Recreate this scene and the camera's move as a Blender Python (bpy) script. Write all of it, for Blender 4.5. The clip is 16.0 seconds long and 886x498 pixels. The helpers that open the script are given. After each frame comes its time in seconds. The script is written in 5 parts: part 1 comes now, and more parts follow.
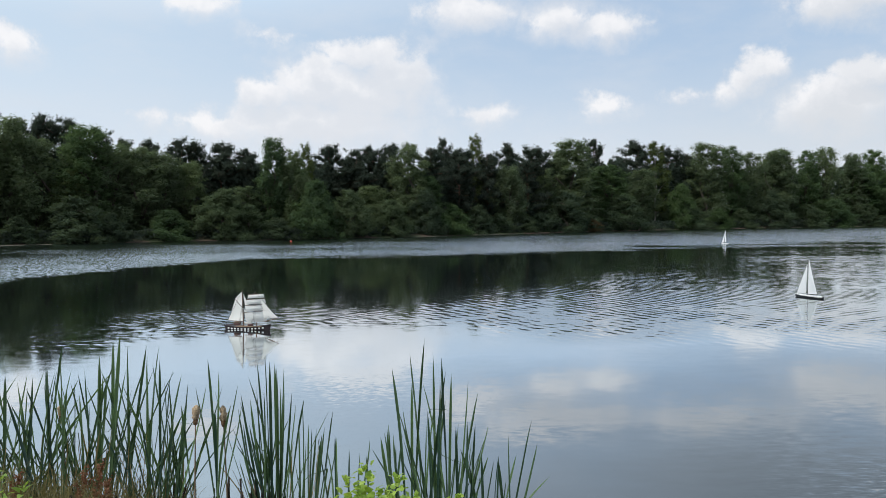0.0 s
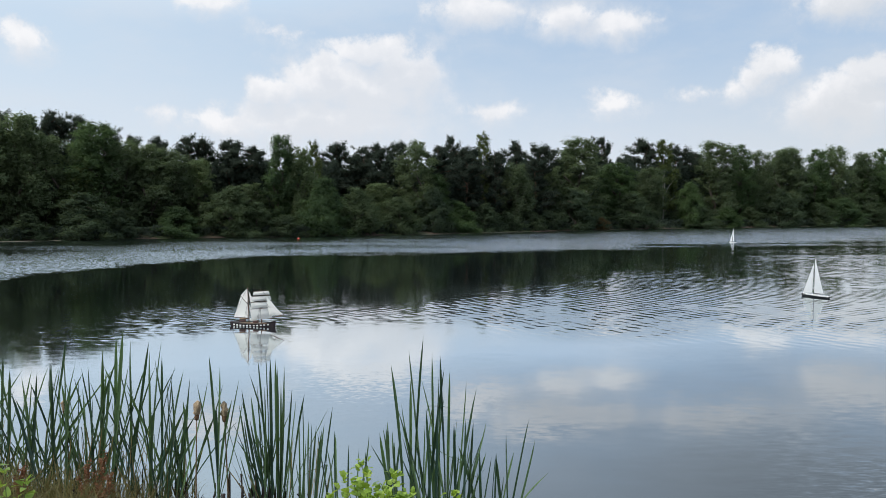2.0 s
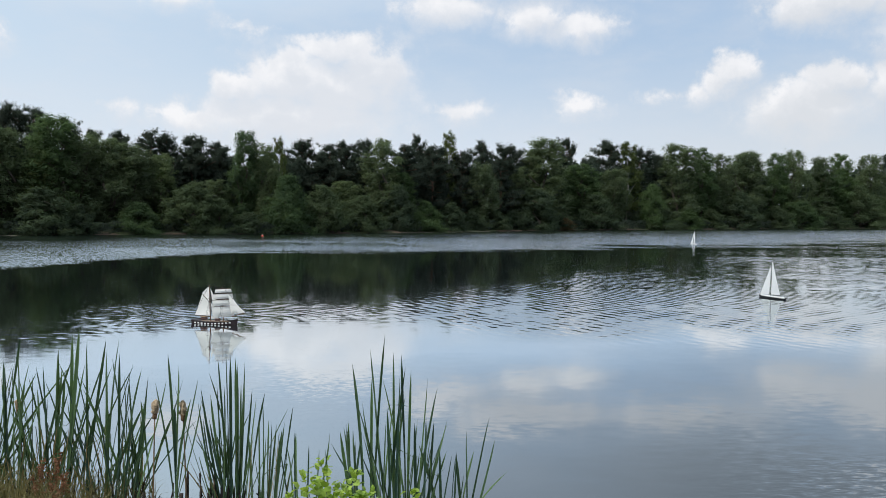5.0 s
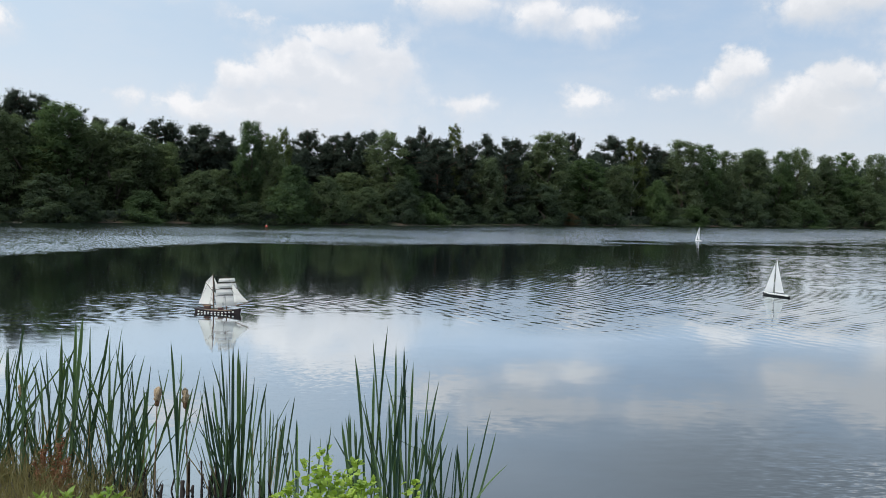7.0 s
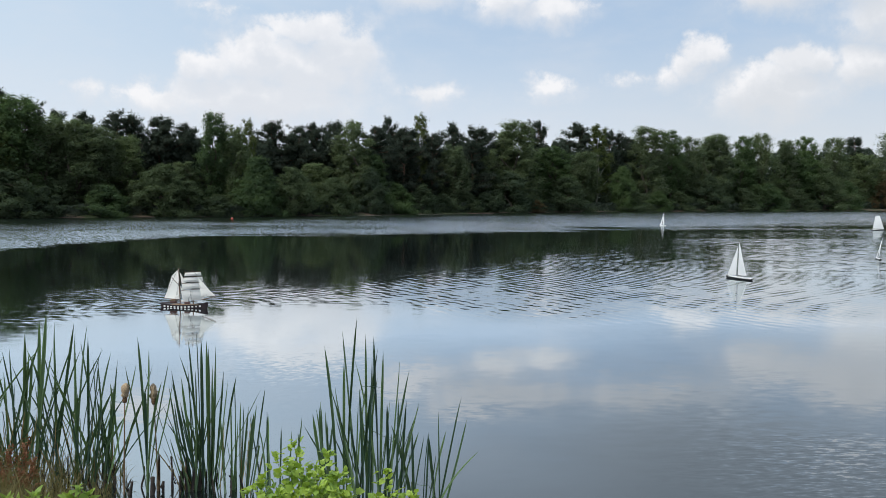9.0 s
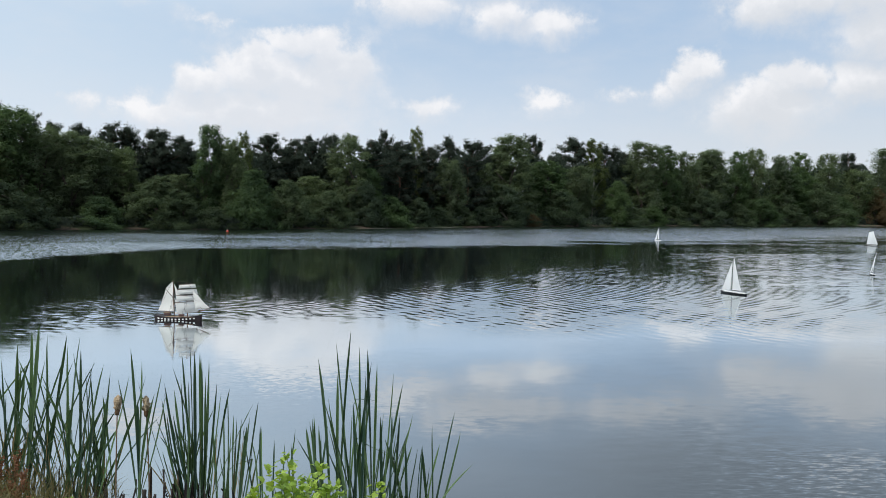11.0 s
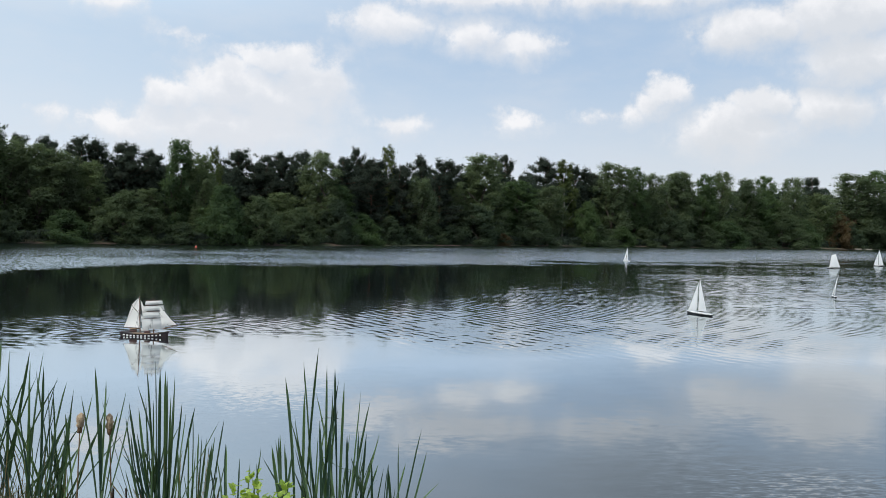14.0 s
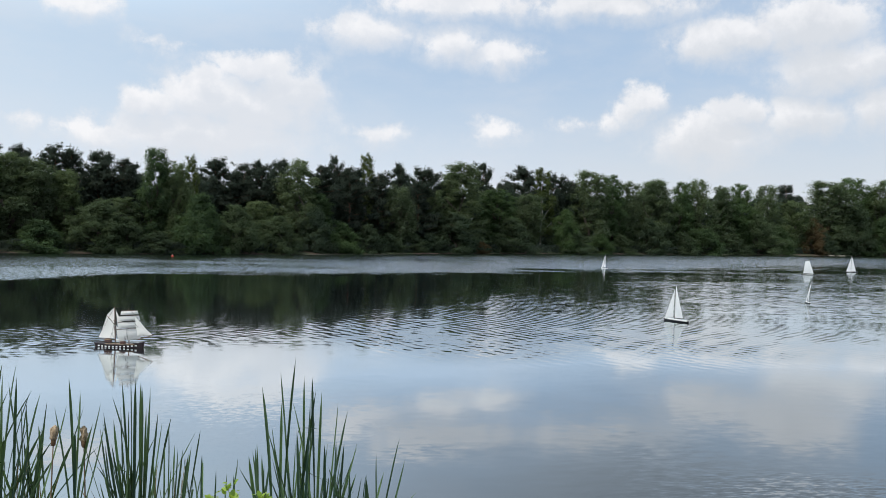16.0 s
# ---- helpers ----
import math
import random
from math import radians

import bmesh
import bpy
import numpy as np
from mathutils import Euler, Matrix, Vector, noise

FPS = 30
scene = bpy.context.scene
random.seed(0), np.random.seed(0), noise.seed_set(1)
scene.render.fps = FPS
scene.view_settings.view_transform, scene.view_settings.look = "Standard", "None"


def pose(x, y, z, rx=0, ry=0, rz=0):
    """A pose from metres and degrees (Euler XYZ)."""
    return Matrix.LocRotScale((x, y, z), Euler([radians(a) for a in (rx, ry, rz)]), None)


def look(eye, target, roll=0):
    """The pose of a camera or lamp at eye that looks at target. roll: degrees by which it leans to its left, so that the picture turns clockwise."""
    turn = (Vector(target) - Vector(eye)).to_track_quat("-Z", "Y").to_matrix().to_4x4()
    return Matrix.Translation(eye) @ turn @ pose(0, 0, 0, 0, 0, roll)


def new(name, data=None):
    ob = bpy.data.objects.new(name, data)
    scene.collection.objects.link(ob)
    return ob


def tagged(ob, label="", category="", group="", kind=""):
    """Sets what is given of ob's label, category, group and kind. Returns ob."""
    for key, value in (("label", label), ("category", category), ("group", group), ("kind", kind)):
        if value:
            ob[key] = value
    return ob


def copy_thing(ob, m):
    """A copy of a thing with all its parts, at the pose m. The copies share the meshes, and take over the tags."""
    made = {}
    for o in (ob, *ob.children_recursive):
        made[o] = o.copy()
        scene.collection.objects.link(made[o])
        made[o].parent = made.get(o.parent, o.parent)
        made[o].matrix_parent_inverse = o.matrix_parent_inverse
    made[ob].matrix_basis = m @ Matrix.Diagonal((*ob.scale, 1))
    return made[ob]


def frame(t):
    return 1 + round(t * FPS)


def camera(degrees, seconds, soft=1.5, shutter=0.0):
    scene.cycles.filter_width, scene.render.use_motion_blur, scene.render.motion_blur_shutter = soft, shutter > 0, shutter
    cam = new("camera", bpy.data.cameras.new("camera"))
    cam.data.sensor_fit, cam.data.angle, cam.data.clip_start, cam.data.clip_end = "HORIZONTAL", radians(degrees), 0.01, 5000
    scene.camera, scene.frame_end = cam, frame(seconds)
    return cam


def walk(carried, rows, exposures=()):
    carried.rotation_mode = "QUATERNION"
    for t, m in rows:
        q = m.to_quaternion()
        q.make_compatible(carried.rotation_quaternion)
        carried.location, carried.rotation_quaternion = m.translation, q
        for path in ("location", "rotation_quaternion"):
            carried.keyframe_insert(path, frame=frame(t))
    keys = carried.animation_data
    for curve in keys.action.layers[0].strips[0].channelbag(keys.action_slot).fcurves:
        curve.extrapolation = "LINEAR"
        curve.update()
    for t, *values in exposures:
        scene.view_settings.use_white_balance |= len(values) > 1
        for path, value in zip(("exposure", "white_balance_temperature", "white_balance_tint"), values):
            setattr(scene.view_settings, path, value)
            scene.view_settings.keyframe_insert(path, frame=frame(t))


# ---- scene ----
cam = camera(59.0, 16.0, 0.8)


PATH = [
    (0, (0.005, -0.022, 2.205), (0.004, 1.977, 2.122), -0.1),
    (0.5, (0.028, -0.045, 2.206), (0.047, 1.954, 2.133), 0.2),
    (1, (0.049, -0.081, 2.22), (0.064, 1.918, 2.143), 0.4),
    (1.5, (0.059, -0.073, 2.211), (0.047, 1.925, 2.125), 0.3),
    (2, (0.068, -0.061, 2.211), (0.047, 1.937, 2.122), 0.1),
    (2.5, (0.078, -0.075, 2.215), (0.083, 1.923, 2.131), 0.2),
    (3, (0.082, -0.076, 2.216), (0.114, 1.922, 2.131), 0.3),
    (3.5, (0.086, -0.085, 2.218), (0.132, 1.912, 2.129), -0.0),
    (4, (0.092, -0.089, 2.225), (0.154, 1.908, 2.139), -0.1),
    (6.5, (0.087, -0.075, 2.205), (0.147, 1.922, 2.1), 1.8),
    (7, (0.088, -0.078, 2.208), (0.146, 1.918, 2.099), 1.6),
    (7.5, (0.087, -0.084, 2.213), (0.145, 1.912, 2.089), 1.2),
    (8, (0.088, -0.098, 2.205), (0.177, 1.895, 2.059), 1.0),
    (8.5, (0.079, -0.083, 2.201), (0.211, 1.907, 2.052), 1.0),
    (9, (0.089, -0.099, 2.213), (0.229, 1.892, 2.078), 0.7),
    (11.5, (0.099, -0.115, 2.209), (0.258, 1.877, 2.12), 1.2),
    (12, (0.107, -0.142, 2.22), (0.283, 1.849, 2.146), 1.3),
    (12.5, (0.112, -0.149, 2.22), (0.311, 1.84, 2.153), 1.4),
    (13, (0.109, -0.165, 2.229), (0.321, 1.823, 2.165), 1.5),
    (13.5, (0.112, -0.151, 2.214), (0.325, 1.837, 2.151), 1.3),
    (14, (0.109, -0.168, 2.224), (0.333, 1.819, 2.172), 1.7),
    (14.5, (0.111, -0.172, 2.221), (0.348, 1.814, 2.181), 1.6),
    (15, (0.117, -0.182, 2.228), (0.37, 1.802, 2.194), 1.6),
    (15.5, (0.118, -0.186, 2.224), (0.393, 1.795, 2.195), 1.6),
    (16, (0.119, -0.193, 2.233), (0.396, 1.787, 2.203), 1.5),
]
EXPOSURES = [(0, 0.0), (16, 0.0)]
walk(cam, [(t, look(eye, target, roll)) for t, eye, target, roll in PATH], EXPOSURES)


# ---- world: hazy summer sky with scattered cumulus, sun high on the left ----
SUN_AZIMUTH, SUN_ELEVATION = -124, 56


class Nodes:
    """Short calls for node trees."""

    def __init__(self, tree):
        self.tree = tree

    def add(self, kind, **settings):
        node = self.tree.nodes.new(kind)
        for key, value in settings.items():
            setattr(node, key, value)
        return node

    def put(self, socket, value):
        if isinstance(value, bpy.types.NodeSocket):
            self.tree.links.new(value, socket)
        elif value is not None:
            socket.default_value = value

    def math(self, operation, a, b=None, c=None, clamp=False):
        node = self.add("ShaderNodeMath", operation=operation, use_clamp=clamp)
        for socket, value in zip(node.inputs, (a, b, c)):
            self.put(socket, value)
        return node.outputs[0]

    def vec(self, operation, a, b=None, scale=None):
        node = self.add("ShaderNodeVectorMath", operation=operation)
        self.put(node.inputs[0], a)
        self.put(node.inputs[1], b)
        if scale is not None:
            self.put(node.inputs["Scale"], scale)
        return node.outputs["Value" if operation in ("LENGTH", "DOT_PRODUCT") else "Vector"]

    def ramp(self, value, low, high, to_low=0.0, to_high=1.0):
        node = self.add("ShaderNodeMapRange", interpolation_type="SMOOTHSTEP")
        for socket, v in zip(node.inputs, (value, low, high, to_low, to_high)):
            self.put(socket, v)
        return node.outputs[0]

    def mix(self, factor, a, b, blend="MIX"):
        node = self.add("ShaderNodeMix", data_type="RGBA", blend_type=blend)
        self.put(node.inputs[0], factor)
        self.put(node.inputs[6], a)
        self.put(node.inputs[7], b)
        return node.outputs[2]

    def noise(self, vector, scale, detail=3.0, rough=0.5, output="Fac"):
        node = self.add("ShaderNodeTexNoise")
        self.put(node.inputs["Vector"], vector)
        node.inputs["Scale"].default_value = scale
        node.inputs["Detail"].default_value = detail
        node.inputs["Roughness"].default_value = rough
        return node.outputs[output]

    def xyz(self, x, y, z):
        node = self.add("ShaderNodeCombineXYZ")
        for socket, value in zip(node.inputs, (x, y, z)):
            self.put(socket, value)
        return node.outputs[0]

    def split(self, vector):
        node = self.add("ShaderNodeSeparateXYZ")
        self.put(node.inputs[0], vector)
        return node.outputs


# cumulus heads: azimuth and elevation of the middle, half width and half height, all in degrees
CUMULUS_AHEAD = [
    (-5.1, 11.5, 4.3, 1.4), (-8.5, 10.6, 2.2, 1.2), (-12.7, 8.7, 2.3, 1.6), (-5.9, 8.8, 5.3, 2.5), (-9.1, 6.8, 7.8, 2.1),
    (-16.0, 6.6, 3.0, 1.0), (-8.6, 9.4, 5.2, 2.0), (-3.4, 10.2, 2.8, 2.3), (1.9, 14.4, 3.6, 1.5), (8.2, 13.9, 2.9, 1.4), (11.6, 13.2, 3.0, 1.2), (-17.2, 14.4, 2.4, 0.9),
    (-12.3, 12.8, 1.6, 0.4), (-28.5, 10.8, 1.5, 1.2), (11.6, 7.8, 2.3, 1.0), (3.1, 7.5, 3.0, 0.9), (-20.4, 7.0, 1.4, 0.7),
]
CUMULUS_RIGHT = [
    (22.6, 9.9, 1.5, 1.15), (21.9, 9.5, 1.6, 1.0), (21.1, 9.0, 1.7, 0.85), (19.6, 8.3, 1.3, 0.6), (17.5, 8.2, 1.2, 0.5), (26.5, 7.2, 4.4, 2.1), (28.1, 8.9, 2.6, 1.4),
    (27.6, 13.8, 4.0, 1.7), (32.8, 14.3, 4.2, 2.5), (34.3, 11.6, 4.4, 2.1), (8.2, 16.4, 7.0, 1.1), (19.5, 16.4, 6.6, 1.2),
    (36.9, 8.9, 2.3, 1.7), (32.3, 8.6, 3.1, 1.7),
]


def make_sky():
    world = bpy.data.worlds.new("summer_sky")
    scene.world = world
    world.use_nodes = True
    world.node_tree.nodes.clear()
    n = Nodes(world.node_tree)
    sky = n.add("ShaderNodeTexSky", sky_type="NISHITA", sun_disc=False, sun_elevation=radians(SUN_ELEVATION),
                sun_rotation=radians(SUN_AZIMUTH), air_density=1.0, dust_density=2.0, ozone_density=1.0)
    way = n.add("ShaderNodeTexCoord").outputs["Generated"]
    x, y, z = n.split(way)
    azimuth = n.math("MULTIPLY", n.math("ARCTAN2", x, y), 57.2958)
    elevation = n.math("MULTIPLY", n.math("ARCSINE", z), 57.2958)
    billow = n.vec("SUBTRACT", n.noise(way, 15.0, 5.0, 0.6, "Color"), (0.5, 0.5, 0.5))
    bx, by, _ = n.split(billow)
    place = n.xyz(n.math("MULTIPLY_ADD", bx, 3.6, azimuth), n.math("MULTIPLY_ADD", by, 2.4, elevation), 0.0)
    puffs = n.math("SUBTRACT", n.noise(way, 34.0, 6.0, 0.62), 0.5)

    def depth_in_cloud(spot):
        """How deep inside the nearest cumulus head, 0 at its rim; small heads stay thin."""
        depth = None
        for a, e, w, h in CUMULUS_AHEAD + CUMULUS_RIGHT:
            span = n.vec("LENGTH", n.vec("MULTIPLY", n.vec("SUBTRACT", spot, (a, e, 0.0)), (1 / w, 1 / h, 0.0)))
            body = min(1.0, h / 1.7)
            own = n.math("MULTIPLY_ADD", span, -body, 0.06 + body)
            depth = own if depth is None else n.math("MAXIMUM", depth, own)
        return n.math("MULTIPLY_ADD", puffs, 1.2, depth)

    here = depth_in_cloud(place)
    above = depth_in_cloud(n.vec("ADD", place, (-0.35, 1.25, 0.0)))
    # crisp heads, washed-out bases
    head = n.ramp(n.math("SUBTRACT", here, above), -0.25, 0.45)
    cover = n.mix(head, n.ramp(here, -0.5, 0.8), n.ramp(here, -0.12, 0.46))
    cover = n.math("ADD", cover, 0.0, clamp=True)
    bright = n.math("MULTIPLY", cover, n.ramp(above, 0.75, -0.15, 0.12, 1.0))
    # the cloud field goes on over the rest of the sky
    dome = n.vec("DIVIDE", way, n.xyz(n.math("MAXIMUM", z, 0.12), n.math("MAXIMUM", z, 0.12), n.math("MAXIMUM", z, 0.12)))
    field = n.noise(n.vec("MULTIPLY", dome, (0.55, 0.55, 0.55)), 1.0, 6.0, 0.55)
    field = n.math("MULTIPLY", n.ramp(field, 0.38, 0.66, 0.0, 0.8), n.math("MULTIPLY", n.ramp(elevation, 15.5, 21.0), n.ramp(azimuth, -8.0, 24.0, 0.12, 0.9)))
    cover = n.math("MAXIMUM", cover, field)
    bright = n.math("MAXIMUM", bright, n.math("MULTIPLY", field, 0.55))
    wisp = n.math("MULTIPLY", n.ramp(n.noise(n.vec("MULTIPLY", way, (1.0, 1.0, 2.6)), 7.0, 5.0, 0.6), 0.40, 0.80), 0.28)
    cover = n.math("MAXIMUM", n.math("MULTIPLY", cover, 0.88), wisp)
    bright = n.math("MULTIPLY", bright, n.ramp(n.noise(way, 26.0, 4.0, 0.55), 0.34, 0.60, 0.55, 1.0))
    haze = n.ramp(elevation, 13.0, 1.0, 0.0, 0.92)
    east = n.ramp(azimuth, 6.0, 26.0)
    tone = n.mix(bright, n.mix(east, (7.35, 7.65, 8.2, 1), (7.1, 7.35, 7.75, 1)), (9.7, 9.6, 9.7, 1))
    base = n.mix(0.72, sky.outputs[0], (5.2, 6.75, 8.8, 1))
    base = n.mix(n.ramp(azimuth, 18.0, -40.0, 0.0, 0.65), base, (6.9, 8.2, 9.4, 1))
    base = n.mix(n.math("MULTIPLY", n.ramp(azimuth, 10.0, -25.0), n.ramp(elevation, 12.5, 20.0, 0.0, 0.85)), base, (9.6, 11.6, 13.2, 1))
    base = n.mix(haze, base, n.mix(east, (7.45, 8.05, 8.8, 1), (7.2, 7.65, 8.15, 1)))
    heavy = n.math("MULTIPLY", n.ramp(azimuth, 2.0, 24.0), n.ramp(elevation, 15.5, 20.0))
    tone = n.mix(n.math("MULTIPLY", heavy, 0.85), tone, (3.85, 4.45, 5.25, 1))
    cover = n.math("MAXIMUM", cover, n.math("MULTIPLY", heavy, 0.8))
    colour = n.mix(cover, base, tone)
    background = n.add("ShaderNodeBackground")
    n.put(background.inputs[0], colour)
    background.inputs[1].default_value = 0.1
    n.put(n.add("ShaderNodeOutputWorld").inputs[0], background.outputs[0])


make_sky()
sun = new("sun", bpy.data.lights.new("sun", "SUN"))
sun.data.energy, sun.data.angle, sun.data.color = 2.05, radians(8.0), (1.0, 0.95, 0.87)
sun.matrix_world = look((0, 0, 60), Vector((0, 0, 60)) - Vector((
    math.sin(radians(SUN_AZIMUTH)) * math.cos(radians(SUN_ELEVATION)), math.cos(radians(SUN_AZIMUTH)) * math.cos(radians(SUN_ELEVATION)),
    math.sin(radians(SUN_ELEVATION)))))


# ---- materials ----
def material(name):
    mat = bpy.data.materials.new(name)
    mat.use_nodes = True
    mat.node_tree.nodes.clear()
    n = Nodes(mat.node_tree)
    shader = n.add("ShaderNodeBsdfPrincipled")
    out = n.add("ShaderNodeOutputMaterial")
    n.put(out.inputs[0], shader.outputs[0])
    return mat, n, shader, out


def plain(name, colour, roughness=0.5, vary=0.12, scale=30.0, metallic=0.0, bump=0.0):
    mat, n, shader, _ = material(name)
    spot = n.add("ShaderNodeTexCoord").outputs["Object"]
    grain = n.noise(spot, scale, 4.0, 0.6)
    coarse = n.noise(spot, scale * 0.15, 2.0)
    blend = n.math("ADD", n.math("MULTIPLY", grain, 0.6), n.math("MULTIPLY", coarse, 0.4))
    dark = [c * (1 - vary) for c in colour]
    light = [min(1, c * (1 + vary)) for c in colour]
    n.put(shader.inputs["Base Color"], n.mix(n.ramp(blend, 0.3, 0.7), (*dark, 1), (*light, 1)))
    n.put(shader.inputs["Roughness"], n.math("MULTIPLY_ADD", grain, 0.15, roughness - 0.07))
    shader.inputs["Metallic"].default_value = metallic
    if bump:
        b = n.add("ShaderNodeBump")
        b.inputs["Strength"].default_value = bump
        b.inputs["Distance"].default_value = 0.01
        n.put(b.inputs["Height"], grain)
        n.put(shader.inputs["Normal"], b.outputs[0])
    return mat


def foliage(name, dark, light, through_light=0.3, roughness=0.55, gloss=0.3, tint=(1.5, 1.4, 0.6), own_span=0.75):
    """Leaves: each leaf or spray its own shade, each plant its own cast; some light passes through."""
    mat, n, shader, out = material(name)
    island = n.add("ShaderNodeNewGeometry").outputs["Random Per Island"]
    own = n.add("ShaderNodeObjectInfo").outputs["Random"]
    spot = n.add("ShaderNodeTexCoord").outputs["Object"]
    patch = n.noise(spot, 0.7, 3.0)
    f = n.math("ADD", n.math("MULTIPLY", island, 0.35), n.math("MULTIPLY", patch, 0.75))
    f = n.math("ADD", f, n.math("MULTIPLY_ADD", own, own_span, 0.045 - 0.62 * own_span), clamp=True)
    colour = n.mix(f, (*dark, 1), (*light, 1))
    n.put(shader.inputs["Base Color"], colour)
    shader.inputs["Roughness"].default_value = roughness
    shader.inputs["Specular IOR Level"].default_value = gloss
    leak = n.add("ShaderNodeBsdfTranslucent")
    n.put(leak.inputs[0], n.mix(0.5, colour, (light[0] * tint[0], light[1] * tint[1], light[2] * tint[2], 1)))
    both = n.add("ShaderNodeMixShader")
    both.inputs[0].default_value = through_light
    n.put(both.inputs[1], shader.outputs[0])
    n.put(both.inputs[2], leak.outputs[0])
    n.put(out.inputs[0], both.outputs[0])
    return mat


LEAF_BROAD = foliage("broad_leaves", (0.098, 0.128, 0.089), (0.171, 0.220, 0.106), 0.50, 0.8, 0.06, (1.3, 1.35, 0.95))
LEAF_BUSH = foliage("willow_leaves", (0.061, 0.087, 0.063), (0.114, 0.152, 0.081), 0.50, 0.8, 0.06, (1.3, 1.35, 0.95))
LEAF_BRIGHT = foliage("young_leaves", (0.066, 0.102, 0.063), (0.122, 0.183, 0.077), 0.50, 0.8, 0.06, (1.3, 1.35, 0.85))
# needles of the pines; also the shade-dark colour of the wood and scrub fill
LEAF_PINE_AND_SHADE = foliage("pine_needles_and_shade", (0.046, 0.062, 0.050), (0.069, 0.089, 0.068), 0.50, 0.8, 0.06, (1.2, 1.25, 1.0))
LEAF_BIRCH = foliage("birch_leaves", (0.055, 0.080, 0.032), (0.141, 0.177, 0.073), 0.35, 0.8, 0.06)
LEAF_RUSSET = foliage("russet_leaves", (0.085, 0.072, 0.042), (0.165, 0.122, 0.072), 0.4, 0.8, 0.06)
BARK = plain("bark", (0.085, 0.068, 0.052), 0.9, 0.35, 12.0)
BARK_PINE = plain("pine_bark", (0.12, 0.07, 0.045), 0.9, 0.35, 12.0)
BARK_BIRCH = plain("birch_bark", (0.45, 0.42, 0.38), 0.7, 0.4, 8.0)


def make_ground_material():
    mat, n, shader, _ = material("earth_and_grass")
    spot = n.add("ShaderNodeNewGeometry").outputs["Position"]
    coarse, fine = n.noise(spot, 0.35, 4.0), n.noise(spot, 14.0, 6.0, 0.65)
    earth = n.mix(fine, (0.045, 0.032, 0.022, 1), (0.15, 0.105, 0.07, 1))
    grass = n.mix(fine, (0.02, 0.032, 0.010, 1), (0.07, 0.095, 0.03, 1))
    n.put(shader.inputs["Base Color"], n.mix(n.ramp(coarse, 0.42, 0.58), earth, grass))
    shader.inputs["Roughness"].default_value = 0.95
    b = n.add("ShaderNodeBump")
    b.inputs["Strength"].default_value, b.inputs["Distance"].default_value = 0.6, 0.03
    n.put(b.inputs["Height"], fine)
    n.put(shader.inputs["Normal"], b.outputs[0])
    return mat


BRIG_PLACE, BRIG_TURN = (-3.82, 15.25), -15


